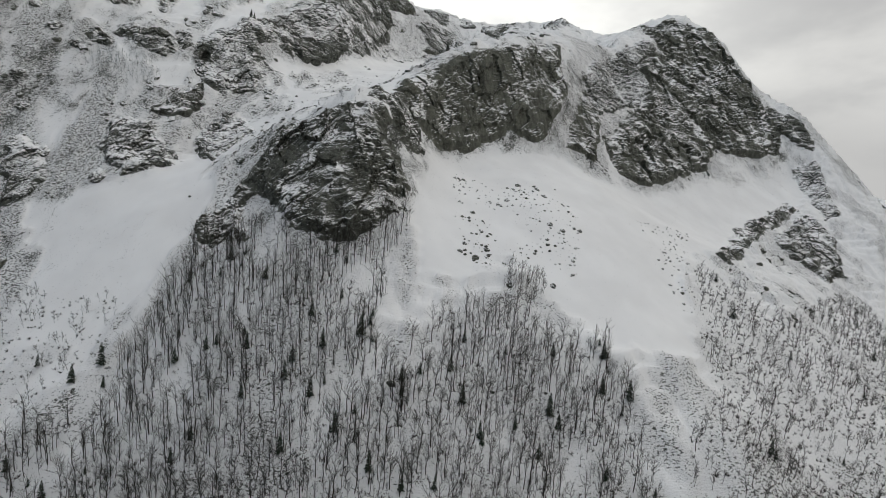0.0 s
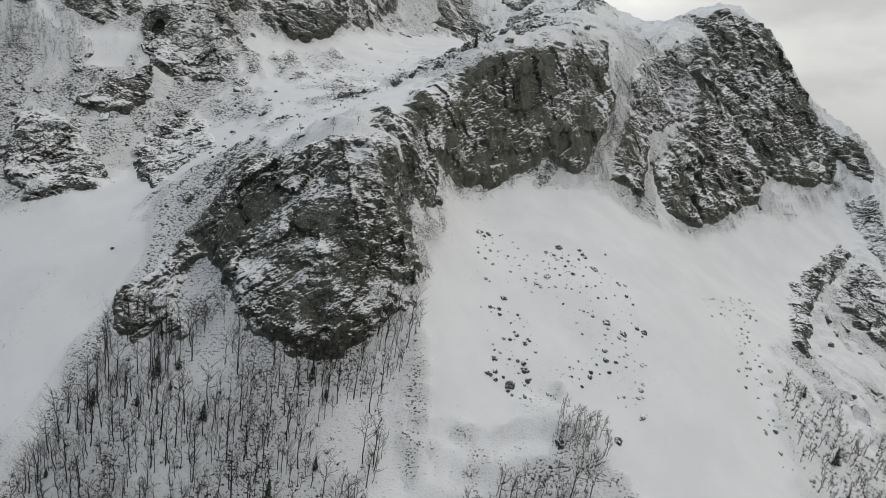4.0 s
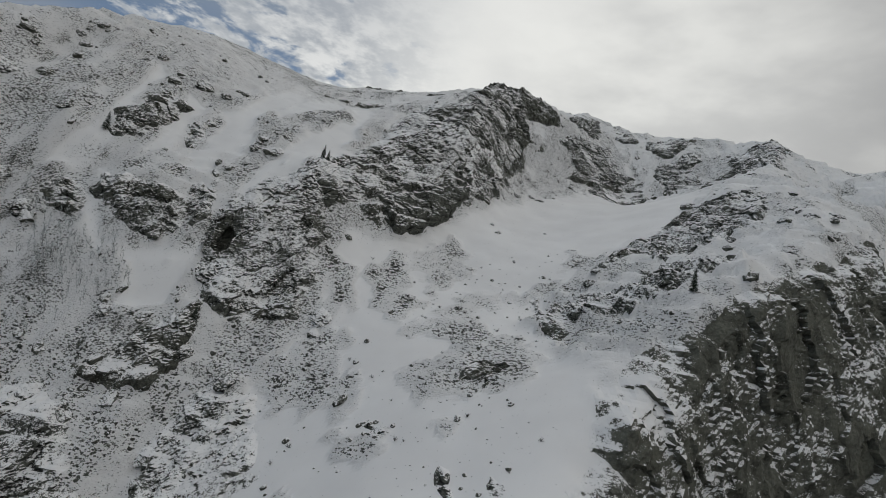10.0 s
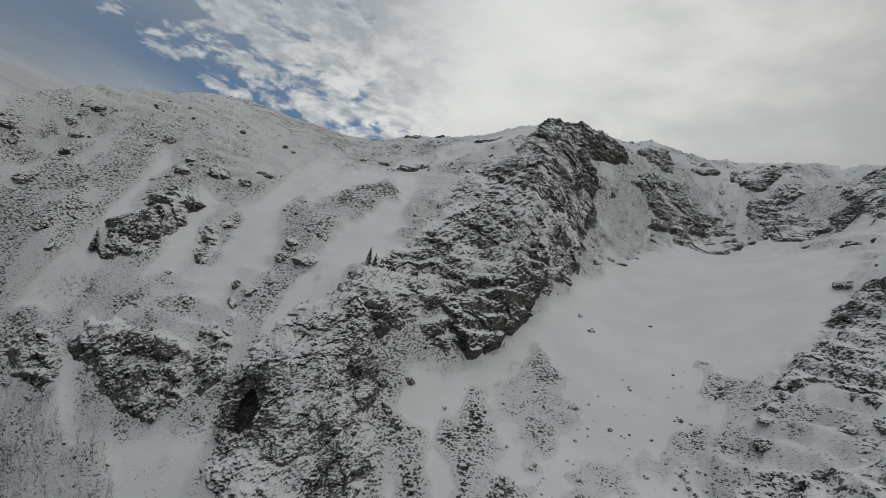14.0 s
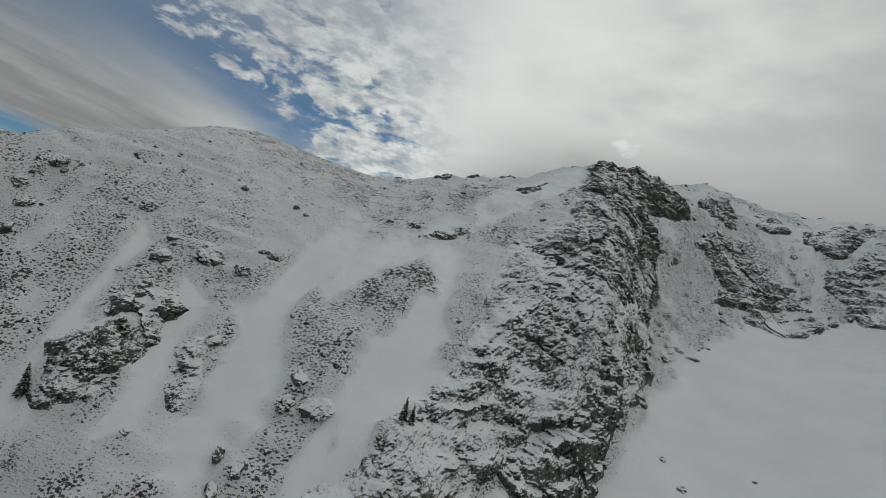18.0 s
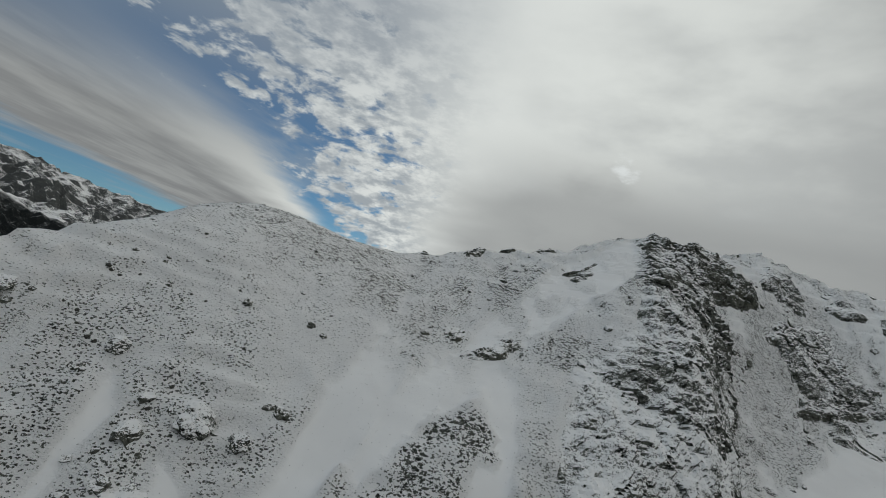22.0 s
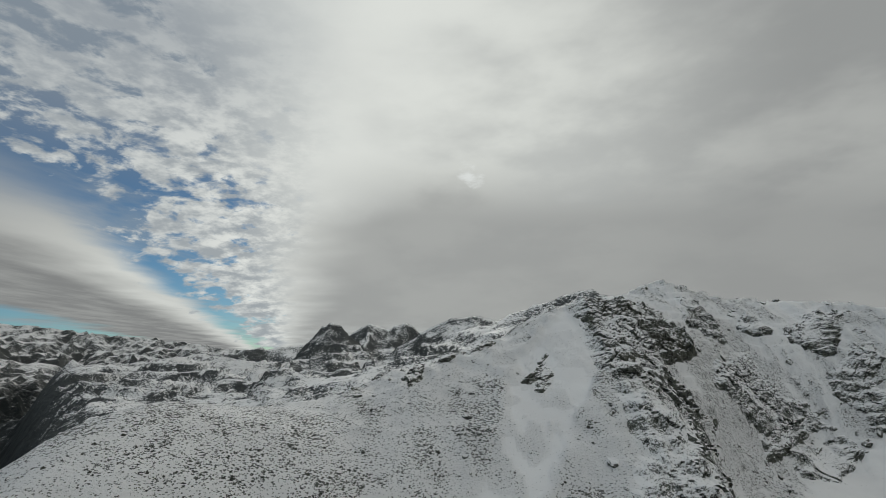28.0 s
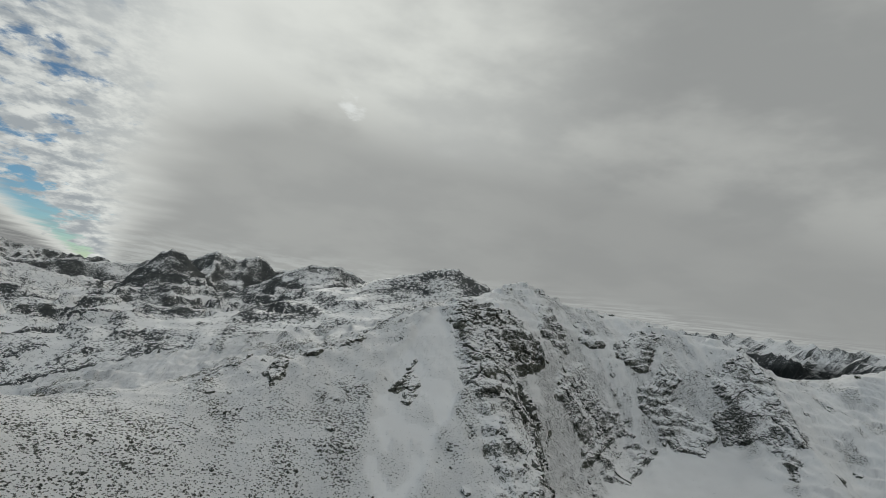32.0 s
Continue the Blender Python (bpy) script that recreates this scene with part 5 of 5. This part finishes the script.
def bare_tree(seed, height, limbs, twigs, thick=1.0):
    """The trunk and the crown of a bare broadleaf tree."""
    r = random.Random(seed)
    trunk, crown = Shape(), Shape()
    bend = [Vector((r.uniform(-0.5, 0.5), r.uniform(-0.5, 0.5), 0)) * (height / 12) for _ in range(6)]
    line = [Vector((0, -0.3, -0.8)), Vector((0.1, -0.25, 0.4))] + [Vector((0, 0, height * t)) + bend[i] * t for i, t in enumerate((0.2, 0.4, 0.6, 0.8))] + [Vector((0, 0, height * 0.97)) + bend[5]]
    rad = [0.17, 0.14, 0.115, 0.095, 0.07, 0.045, 0.015]
    trunk.tube(line, [a * 1.15 * height / 12 for a in rad], 5)

    def on_trunk(t):
        s = 1 + t * (len(line) - 2)
        i = min(int(s), len(line) - 2)
        return line[i].lerp(line[i + 1], s - i)

    for i in range(limbs):
        t = 0.36 + 0.60 * (i + r.random()) / limbs
        p = on_trunk(t)
        az, up = r.uniform(0, 2 * math.pi), r.uniform(0.30, 1.15)
        reach = height * (0.26 * (1.15 - t) + 0.10) * r.uniform(0.7, 1.25)
        d = Vector((math.cos(az) * math.cos(up), math.sin(az) * math.cos(up), math.sin(up)))
        q, e = p + d * reach * 0.55 + Vector((0, 0, 0.1 * reach)), p + d * reach + Vector((0, 0, 0.28 * reach))
        w = 0.055 * thick * (1.3 - t)
        crown.tube([p, q, e], [w, w * 0.65, 0.0], 3)
        for j in range(twigs):
            s = 0.25 + 0.75 * (j + r.random()) / twigs
            b = p.lerp(q, s / 0.55) if s < 0.55 else q.lerp(e, (s - 0.55) / 0.45)
            k = Vector((r.gauss(0, 1), r.gauss(0, 1), abs(r.gauss(0.5, 0.7)))).normalized() + d * 0.5
            long = reach * r.uniform(0.22, 0.5)
            tip = b + k * long + Vector((0, 0, 0.12 * long))
            crown.tube([b, tip], [0.028 * thick, 0.0], 3)
            for s2 in (0.35, 0.7):
                mid = b.lerp(tip, s2)
                side = mid + (k + Vector((r.gauss(0, 0.8), r.gauss(0, 0.8), r.gauss(0.2, 0.5)))).normalized() * long * r.uniform(0.3, 0.6)
                crown.shoot(mid, side, 0.028 * thick)
    return trunk, crown


def fir_tree(seed, height):
    r = random.Random(seed)
    trunk, crown = Shape(), Shape()
    trunk.tube([(0, 0, -0.6), (0, 0, height * 0.5), (0, 0, height)], [0.14, 0.09, 0.015], 5)
    z = 0.10 * height
    while z < height * 0.98:
        reach = (1 - z / height) ** 0.85 * height * 0.24 + 0.12
        for i in range(8):
            az = r.uniform(0, 2 * math.pi)
            d = Vector((math.cos(az), math.sin(az), 0))
            long = reach * r.uniform(0.65, 1.15)
            drop = long * r.uniform(0.15, 0.5)
            side = Vector((-d.y, d.x, 0)) * (0.10 + 0.16 * long)
            b, m, e = Vector((0, 0, z)), Vector((0, 0, z - drop * 0.4)) + d * long * 0.6, Vector((0, 0, z - drop)) + d * long
            n = len(crown.v)
            crown.v += [b, m + side - Vector((0, 0, 0.12)), e, m - side - Vector((0, 0, 0.12)), m + Vector((0, 0, 0.1))]
            crown.f += [(n, n + 1, n + 4, n), (n, n + 4, n + 3, n), (n + 1, n + 2, n + 4, n + 1), (n + 4, n + 2, n + 3, n + 4)]
            for k in range(2):
                t = r.uniform(0.3, 0.95)
                c = b.lerp(e, t)
                w = side.normalized() * r.uniform(-0.45, 0.45) * (0.4 + long * 0.35)
                crown.tube([c, c + w + d * 0.2 * long - Vector((0, 0, 0.12))], [0.06, 0.012], 3)
        z += 0.032 * height + 0.08
    crown.f = [tuple(q[:3]) if q[0] == q[-1] else q for q in crown.f]
    return trunk, crown


def tri_mesh(shape, name, mat):
    f = []
    for q in shape.f:
        f.append(q[:3])
        if len(q) == 4:
            f.append((q[0], q[2], q[3]))
    return face_mesh(name, [tuple(v) for v in shape.v], f, mat, False)


def lean_pose(x, y, lean, spin, scale):
    """Stands at the ground, leaning out from the slope by a share of its tilt."""
    n = Vector(slope_at(np.array(x), np.array(y), 5.0)).lerp(Vector((0, 0, 1)), 1 - lean).normalized()
    m = Vector((0, 0, 1)).rotation_difference(n).to_matrix().to_4x4()
    return Matrix.Translation((x, y, float(ground_at(x, y)) - 0.1)) @ m @ pose(0, 0, 0, 0, 0, spin) @ Matrix.Scale(scale, 4)


def make_tree(name, parts, label, category, group):
    top = new(name)
    for pname, me in parts:
        new(pname, me).parent = top
    return tagged(top, label, category, group)


def bare_kind(seed, h, limbs, twigs):
    t, c = bare_tree(seed, h, limbs, twigs, 1.3)
    return [("trunk", tri_mesh(t, "trunk", BARK)), ("crown", tri_mesh(c, "crown", BARK))]


def stand_copy(first, made, m):
    if not made:
        first.matrix_world = m
        made.append(first)
        return first
    ob = copy_thing(first, Matrix.Identity(4))
    ob.matrix_world = m
    made.append(ob)
    return ob


def spots(poly, spacing, seed, margin=0.0):
    """Uneven spots inside a polygon of the plan."""
    r = random.Random(seed)
    xs, ys = [p[0] for p in poly], [p[1] for p in poly]
    got = []
    y = min(ys)
    while y < max(ys):
        x = min(xs)
        while x < max(xs):
            got.append((x + r.uniform(-0.6, 0.6) * spacing, y + r.uniform(-0.6, 0.6) * spacing))
            x += spacing
        y += spacing * 0.9
    a = np.array(got)
    keep = edge_distance(a[:, 0], a[:, 1], poly) > margin
    gaps = fbm(a[:, 0] / 14, a[:, 1] / 14, 0, 3, 0.5, seed) > -0.33
    return [tuple(p) for p in a[keep & gaps]]


TREE_KINDS = [make_tree("bare_tree", bare_kind(20 + i, h, 15, 8), "tall bare beech tree with a dark trunk and snow-dusted twigs", "tree", "bare trees of the wood") for i, h in enumerate((11.5, 13.0, 10.0, 12.2, 8.5))]
SMALL_KINDS = [make_tree("bare_tree", bare_kind(40 + i, h, 14, 8), "small bushy bare tree with snow-dusted branches", "tree", "small bare trees") for i, h in enumerate((6.0, 7.5, 5.0))]
tree_made = {id(k): [] for k in TREE_KINDS + SMALL_KINDS}
singles, rest = [], []
for zone, spacing, lean in (("wood_spur", 2.6, 0.18), ("wood_mid", 2.35, 0.15), ("wood_tip", 2.0, 0.15), ("wood_east", 4.2, 0.2)):
    for p in spots(ZONES[zone], spacing, len(zone)):
        kinds = SMALL_KINDS if zone in ("wood_east", "wood_tip") or rng.random() < (0.6 if zone in ("wood_mid", "wood_tip") else 0.25) else TREE_KINDS
        item = (rng.choice(kinds), p, lean * rng.uniform(0.5, 1.4), rng.uniform(0, 360), rng.uniform(0.5, 1.12))
        (singles if zone != "wood_east" and rng.random() < 0.42 and len(singles) < 300 else rest).append(item)
for p in spots(ZONES["west_shrubs"], 4.0, 12):
    rest.append((SMALL_KINDS[0], p, 0.3, rng.uniform(0, 360), rng.uniform(0.35, 0.9)))
for p in ((-66, 241), (-45, 231), (-53, 233), (-133, 402), (-125, 403), (-115, 411), (-116, 421), (-60, 226), (-74, 228)):
    singles.append((SMALL_KINDS[rng.randrange(3)], p, 0.2, rng.uniform(0, 360), rng.uniform(0.5, 0.8)))
for kind, p, lean, spin, scale in singles:
    stand_copy(kind, tree_made[id(kind)], lean_pose(*p, lean, spin, scale))


def joined_wood(name, items, label, category, mat):
    """Trees past counting, as one mesh."""
    vs, fs, n = [], [], 0
    for me, m in items:
        co = np.empty(len(me.vertices) * 3, np.float32)
        me.vertices.foreach_get("co", co)
        idx = np.empty(len(me.loops), np.int32)
        me.loops.foreach_get("vertex_index", idx)
        a = np.array(m)
        vs.append(co.reshape(-1, 3) @ a[:3, :3].T + a[:3, 3])
        fs.append(idx.reshape(-1, 3) + n)
        n += len(vs[-1])
    return tagged(new(name, face_mesh(name, np.concatenate(vs), np.concatenate(fs), mat)), label, category, kind="stuff")


LIGHT = []
for i, h in enumerate((11.0, 12.5, 6.0, 7.0)):
    t, c = bare_tree(60 + i, h, 9 if h > 9 else 9, 5, 1.55)
    c.f += [tuple(a + len(c.v) for a in q) for q in t.f]
    c.v += t.v
    LIGHT.append(tri_mesh(c, "bare_wood", BARK))
items = []
for kind, p, lean, spin, scale in rest:
    me = LIGHT[rng.randrange(2)] if kind in TREE_KINDS else LIGHT[2 + rng.randrange(2)]
    items.append((me, lean_pose(*p, lean, spin, scale)))
joined_wood("bare_wood", items, "dense wood of bare snow-dusted beech trees", "wood", BARK)

FIR_KINDS = [make_tree("fir_tree", [("trunk", tri_mesh(t, "trunk", BARK)), ("crown", tri_mesh(c, "crown", NEEDLES))], "dark green fir tree standing alone in the snow", "fir tree", "fir trees") for t, c in (fir_tree(5, 7.0), fir_tree(6, 8.5))]
fir_made = {id(k): [] for k in FIR_KINDS}
for i, p in enumerate(FIRS):
    kind = FIR_KINDS[i % 2]
    stand_copy(kind, fir_made[id(kind)], lean_pose(*p, 0.05, rng.uniform(0, 360), rng.uniform(0.7, 1.1)))
for zone, spacing in (("wood_spur", 15.0), ("wood_mid", 15.0), ("wood_east", 30.0), ("west_shrubs", 22.0)):
    for p in spots(ZONES[zone], spacing, len(zone) + 21):
        kind = FIR_KINDS[rng.randrange(2)]
        stand_copy(kind, fir_made[id(kind)], lean_pose(*p, 0.05, rng.uniform(0, 360), rng.uniform(0.35, 0.85)))

# low trees white with rime on the crags of the west flank
def rimed_material():
    m, k = material("rimed_twigs")
    co = place_of(k)
    rime = k.smooth(k.math("ADD", k.noise(co, 0.8, 4.0, 0.65), k.math("MULTIPLY", tilt_of(k), 0.15)), 0.38, 0.56)
    finish(k, k.mix(rime, (0.050, 0.052, 0.044), (0.62, 0.65, 0.64)), 0.9)
    return m


rimed = []
for zone, spacing in (("rime_low", 2.6), ("rime_high", 2.8)):
    for p in spots(ZONES[zone], spacing, len(zone) + 31):
        rimed.append((LIGHT[2 + rng.randrange(2)], lean_pose(*p, 0.25, rng.uniform(0, 360), rng.uniform(0.4, 0.9))))
joined_wood("rimed_trees", rimed, "low bare trees white with rime on a craggy slope", "trees", rimed_material())

# shrubs: small twiggy bushes
bush_items = []
BUSHES = []
for i in range(4):
    s = Shape()
    r = random.Random(90 + i)
    for j in range(10):
        az, up = r.uniform(0, 6.28), r.uniform(0.3, 1.4)
        d = Vector((math.cos(az) * math.cos(up), math.sin(az) * math.cos(up), math.sin(up)))
        l = r.uniform(0.6, 1.3)
        s.tube([d * 0.1, d * l + Vector((0, 0, 0.25))], [0.06, 0.0], 3)
        for k in range(3):
            b = d * l * r.uniform(0.4, 0.9)
            s.shoot(b, b + Vector((r.gauss(0, 0.35), r.gauss(0, 0.35), r.uniform(0.1, 0.5))), 0.04)
    BUSHES.append(tri_mesh(s, "shrubs", BARK))
for zone, spacing in (("west_shrubs", 3.2), ("chute_east_rocks", 8.0), ("shelf_scrub", 13.0), ("bowl_scrub", 10.0), ("wood_east", 2.7), ("west_low", 5.0), ("wood_mid", 3.2), ("wood_spur", 3.6), ("wood_flank", 3.6)):
    for p in spots(ZONES[zone], spacing, len(zone) + 3):
        bush_items.append((rng.choice(BUSHES), lean_pose(*p, 0.5, rng.uniform(0, 360), rng.uniform(0.4, 1.15))))
joined_wood("shrubs", bush_items, "small bare shrubs standing out of the snow", "shrubs", BARK)


def boulder_mesh(seed, name):
    bm = bmesh.new()
    bmesh.ops.create_icosphere(bm, subdivisions=3, radius=1.0)
    for v in bm.verts:
        p = v.co.copy()
        n1 = noise.noise(p * 1.1 + Vector((seed, 0, 0))) + 0.5 * noise.noise(p * 2.7 + Vector((0, seed, 0)))
        c = Vector((round(p.x * 1.6) / 1.6, round(p.y * 1.6) / 1.6, round(p.z * 1.6) / 1.6))
        v.co = (p.lerp(c, 0.45)) * (1 + 0.35 * n1)
        v.co.z *= 0.75
    me = bpy.data.meshes.new(name)
    bm.to_mesh(me)
    bm.free()
    me.materials.append(CRAG)
    return me


BOULDER_KINDS = [tagged(new("boulder", boulder_mesh(i * 3.7, "boulder")), "dark grey boulder with a snow cap lying on the slope", "boulder", "boulders") for i in range(4)]
boulder_made = {id(k): [] for k in BOULDER_KINDS}
for i, p in enumerate(BOULDERS):
    kind = BOULDER_KINDS[i % 4]
    m = lean_pose(*p, 0.8, rng.uniform(0, 360), rng.uniform(0.6, 1.6))
    stand_copy(kind, boulder_made[id(kind)], m)

# rounded rock outcrops on the broken faces
def outcrop_mesh(seed):
    bm = bmesh.new()
    bmesh.ops.create_icosphere(bm, subdivisions=4, radius=1.0)
    p = np.array([v.co for v in bm.verts])
    x, y, z = p[:, 0] + seed * 7.3, p[:, 1] + seed * 3.1, p[:, 2]
    lump = fbm(x * 1.1, y * 1.1, z * 1.1, 3, 0.5, 11)
    joint = blocks(x * 2.1, y * 2.1, z * 2.6, 12)
    small = blocks(x * 5.2, y * 5.2, z * 6.5, 13)
    r = 1 + 0.32 * lump + 0.12 * joint + 0.06 * small + 0.05 * fbm(x * 9, y * 9, z * 9, 2, 0.5, 14)
    for v, q in zip(bm.verts, p * r[:, None]):
        v.co = (q[0], q[1], 0.62 * q[2] - 0.14)
    bmesh.ops.delete(bm, geom=[v for v in bm.verts if v.co.z < -0.42], context="VERTS")
    me = bpy.data.meshes.new("rock_outcrop")
    bm.to_mesh(me)
    bm.free()
    me.materials.append(PLASTERED)
    return me


OUTCROP_KINDS = [tagged(new("rock_outcrop", outcrop_mesh(i)), "rounded limestone outcrop plastered with snow on a steep slope", "rock outcrop", "rock outcrops") for i in range(6)]
outcrop_made = {id(k): [] for k in OUTCROP_KINDS}
lay, stood = np.random.RandomState(12), []
for x0, x1, y0, y1, count, least, most in ((-300, -112, 250, 385, 34, 2.2, 5.5), (-35, 75, 335, 520, 30, 1.8, 4.5), (-275, -110, 410, 540, 10, 0.9, 1.8), (-95, -40, 420, 520, 8, 2.0, 4.0)):
    cxs, cys = lay.uniform(x0, x1, 3000), lay.uniform(y0, y1, 3000)
    good = rough_at(cxs, cys) * step(fbm(cxs / 30, cys / 30, 0, 3, 0.5, 91), -0.25, 0.1) > 0.55
    took = 0
    for x, y in zip(cxs[good], cys[good]):
        size = least + (most - least) * lay.uniform() ** 1.6
        if took == count or any((x - a) ** 2 + (y - b) ** 2 < (1.3 * (size + c)) ** 2 for a, b, c in stood):
            continue
        stood.append((x, y, size))
        took += 1
        kind = OUTCROP_KINDS[len(stood) % 6]
        stand_copy(kind, outcrop_made[id(kind)], lean_pose(float(x), float(y), 0.75, lay.uniform(0, 360), size) @ Matrix.Diagonal((1.0, lay.uniform(0.8, 1.3), 1.0, 1)))

# half-buried rocks on the broken ground, past counting
ROCKS = []
for i in range(5):
    bm = bmesh.new()
    bmesh.ops.create_icosphere(bm, subdivisions=2, radius=1.0)
    for v in bm.verts:
        p = v.co.copy()
        c = Vector((round(p.x * 1.4) / 1.4, round(p.y * 1.4) / 1.4, round(p.z * 1.4) / 1.4))
        v.co = p.lerp(c, 0.4) * (1 + 0.55 * noise.noise(p * 1.5 + Vector((i * 4.1, 2.0, 0))))
        v.co.z *= 0.7
    me = bpy.data.meshes.new("rocks")
    bm.to_mesh(me)
    bm.free()
    ROCKS.append(me)
lot = np.random.RandomState(3)
rx, ry = lot.uniform(-325, 300, 26000), lot.uniform(225, 690, 26000)
chance = scrub_at(rx, ry) * rough_at(rx, ry)
chance = chance * step(fbm(rx / 19, ry / 19, 0, 3, 0.5, 81), -0.12, 0.35) * (0.35 + (1 - step(slope_at(rx, ry)[..., 2], 0.5, 0.85)))
keep = lot.uniform(0, 1, rx.size) < 0.55 * chance
rock_items = []
for x, y in list(zip(rx[keep], ry[keep]))[:3200]:
    m = lean_pose(float(x), float(y), 0.95, rng.uniform(0, 360), 0.5 + 2.1 * rng.random() ** 2.2)
    rock_items.append((rng.choice(ROCKS), m @ Matrix.Diagonal((1.3, rng.uniform(0.7, 1.2), 1.0, 1))))
joined_wood("rocks", rock_items, "half-buried dark rocks with snow on them", "rocks", CRAG)

# tussocks of dead grass and dwarf scrub with snow on their heads, past counting
def tussock_material():
    m, k = material("dead_grass")
    co = place_of(k)
    n = k.noise(co, 3.0, 4.0, 0.65)
    c = k.mix(k.smooth(n, 0.3, 0.7), (0.034, 0.034, 0.030), (0.115, 0.114, 0.097))
    snow = k.smooth(k.math("ADD", tilt_of(k), k.math("MULTIPLY_ADD", k.noise(co, 1.7, 3.0, 0.6), 0.9, -0.45)), 0.62, 0.72)
    finish(k, k.mix(snow, c, (0.83, 0.825, 0.82)), 0.9)
    return m


TUSSOCK = tussock_material()
CLUMPS = []
for i in range(6):
    bm = bmesh.new()
    bmesh.ops.create_icosphere(bm, subdivisions=1, radius=1.0)
    for v in bm.verts:
        v.co *= 1 + 0.7 * noise.noise(v.co * 1.9 + Vector((i * 3.3, 1.0, 0)))
        v.co.z = 0.62 * v.co.z - 0.10
    me = bpy.data.meshes.new("tussocks")
    bm.to_mesh(me)
    bm.free()
    CLUMPS.append(me)
sown = np.random.RandomState(21)
tx, ty = sown.uniform(-350, 240, 120000), sown.uniform(225, 690, 120000)
want = np.clip(scrub_at(tx, ty) - 0.25, 0, 1) ** 1.3 * (0.35 + 0.65 * step(fbm(tx / 5.5, ty / 5.5, 0, 3, 0.6, 83), -0.1, 0.25))
keep = sown.uniform(0, 1, tx.size) < 1.15 * want
tx, ty = tx[keep][:15000], ty[keep][:15000]
joined_wood("tussocks", [(rng.choice(CLUMPS), lean_pose(float(x), float(y), 0.7, rng.uniform(0, 360), 0.28 + 0.75 * rng.random() ** 1.8)) for x, y in zip(tx, ty)], "dead grass tussocks poking through the snow", "tussocks", TUSSOCK)

# loose stones and tufts, past counting
STONES = []
for i in range(3):
    bm = bmesh.new()
    bmesh.ops.create_icosphere(bm, subdivisions=1, radius=1.0)
    for v in bm.verts:
        v.co *= 1 + 0.5 * noise.noise(v.co * 1.7 + Vector((i * 5.0, 0, 0)))
    bmesh.ops.triangulate(bm, faces=bm.faces)
    me = bpy.data.meshes.new("stones")
    bm.to_mesh(me)
    bm.free()
    STONES.append(me)
stone_items = []
for zone, spacing in (("chute_rocks", 1.7), ("chute_east_rocks", 2.4), ("shelf_scrub", 3.0), ("wood_mid", 6.0)):
    for p in spots(ZONES[zone], spacing, len(zone) + 9):
        if rng.random() > 0.34 * (0.5 + 1.6 * max(0.0, 0.2 + float(fbm(np.array([p[0] / 9]), np.array([p[1] / 17]), 0, 2, 0.5, 95)[0]))):
            continue
        stone_items.append((rng.choice(STONES), lean_pose(*p, 0.9, rng.uniform(0, 360), 0.16 + 0.85 * rng.random() ** 2.4)))
joined_wood("stones", stone_items, "loose dark stones scattered on the snow", "stones", CRAG)
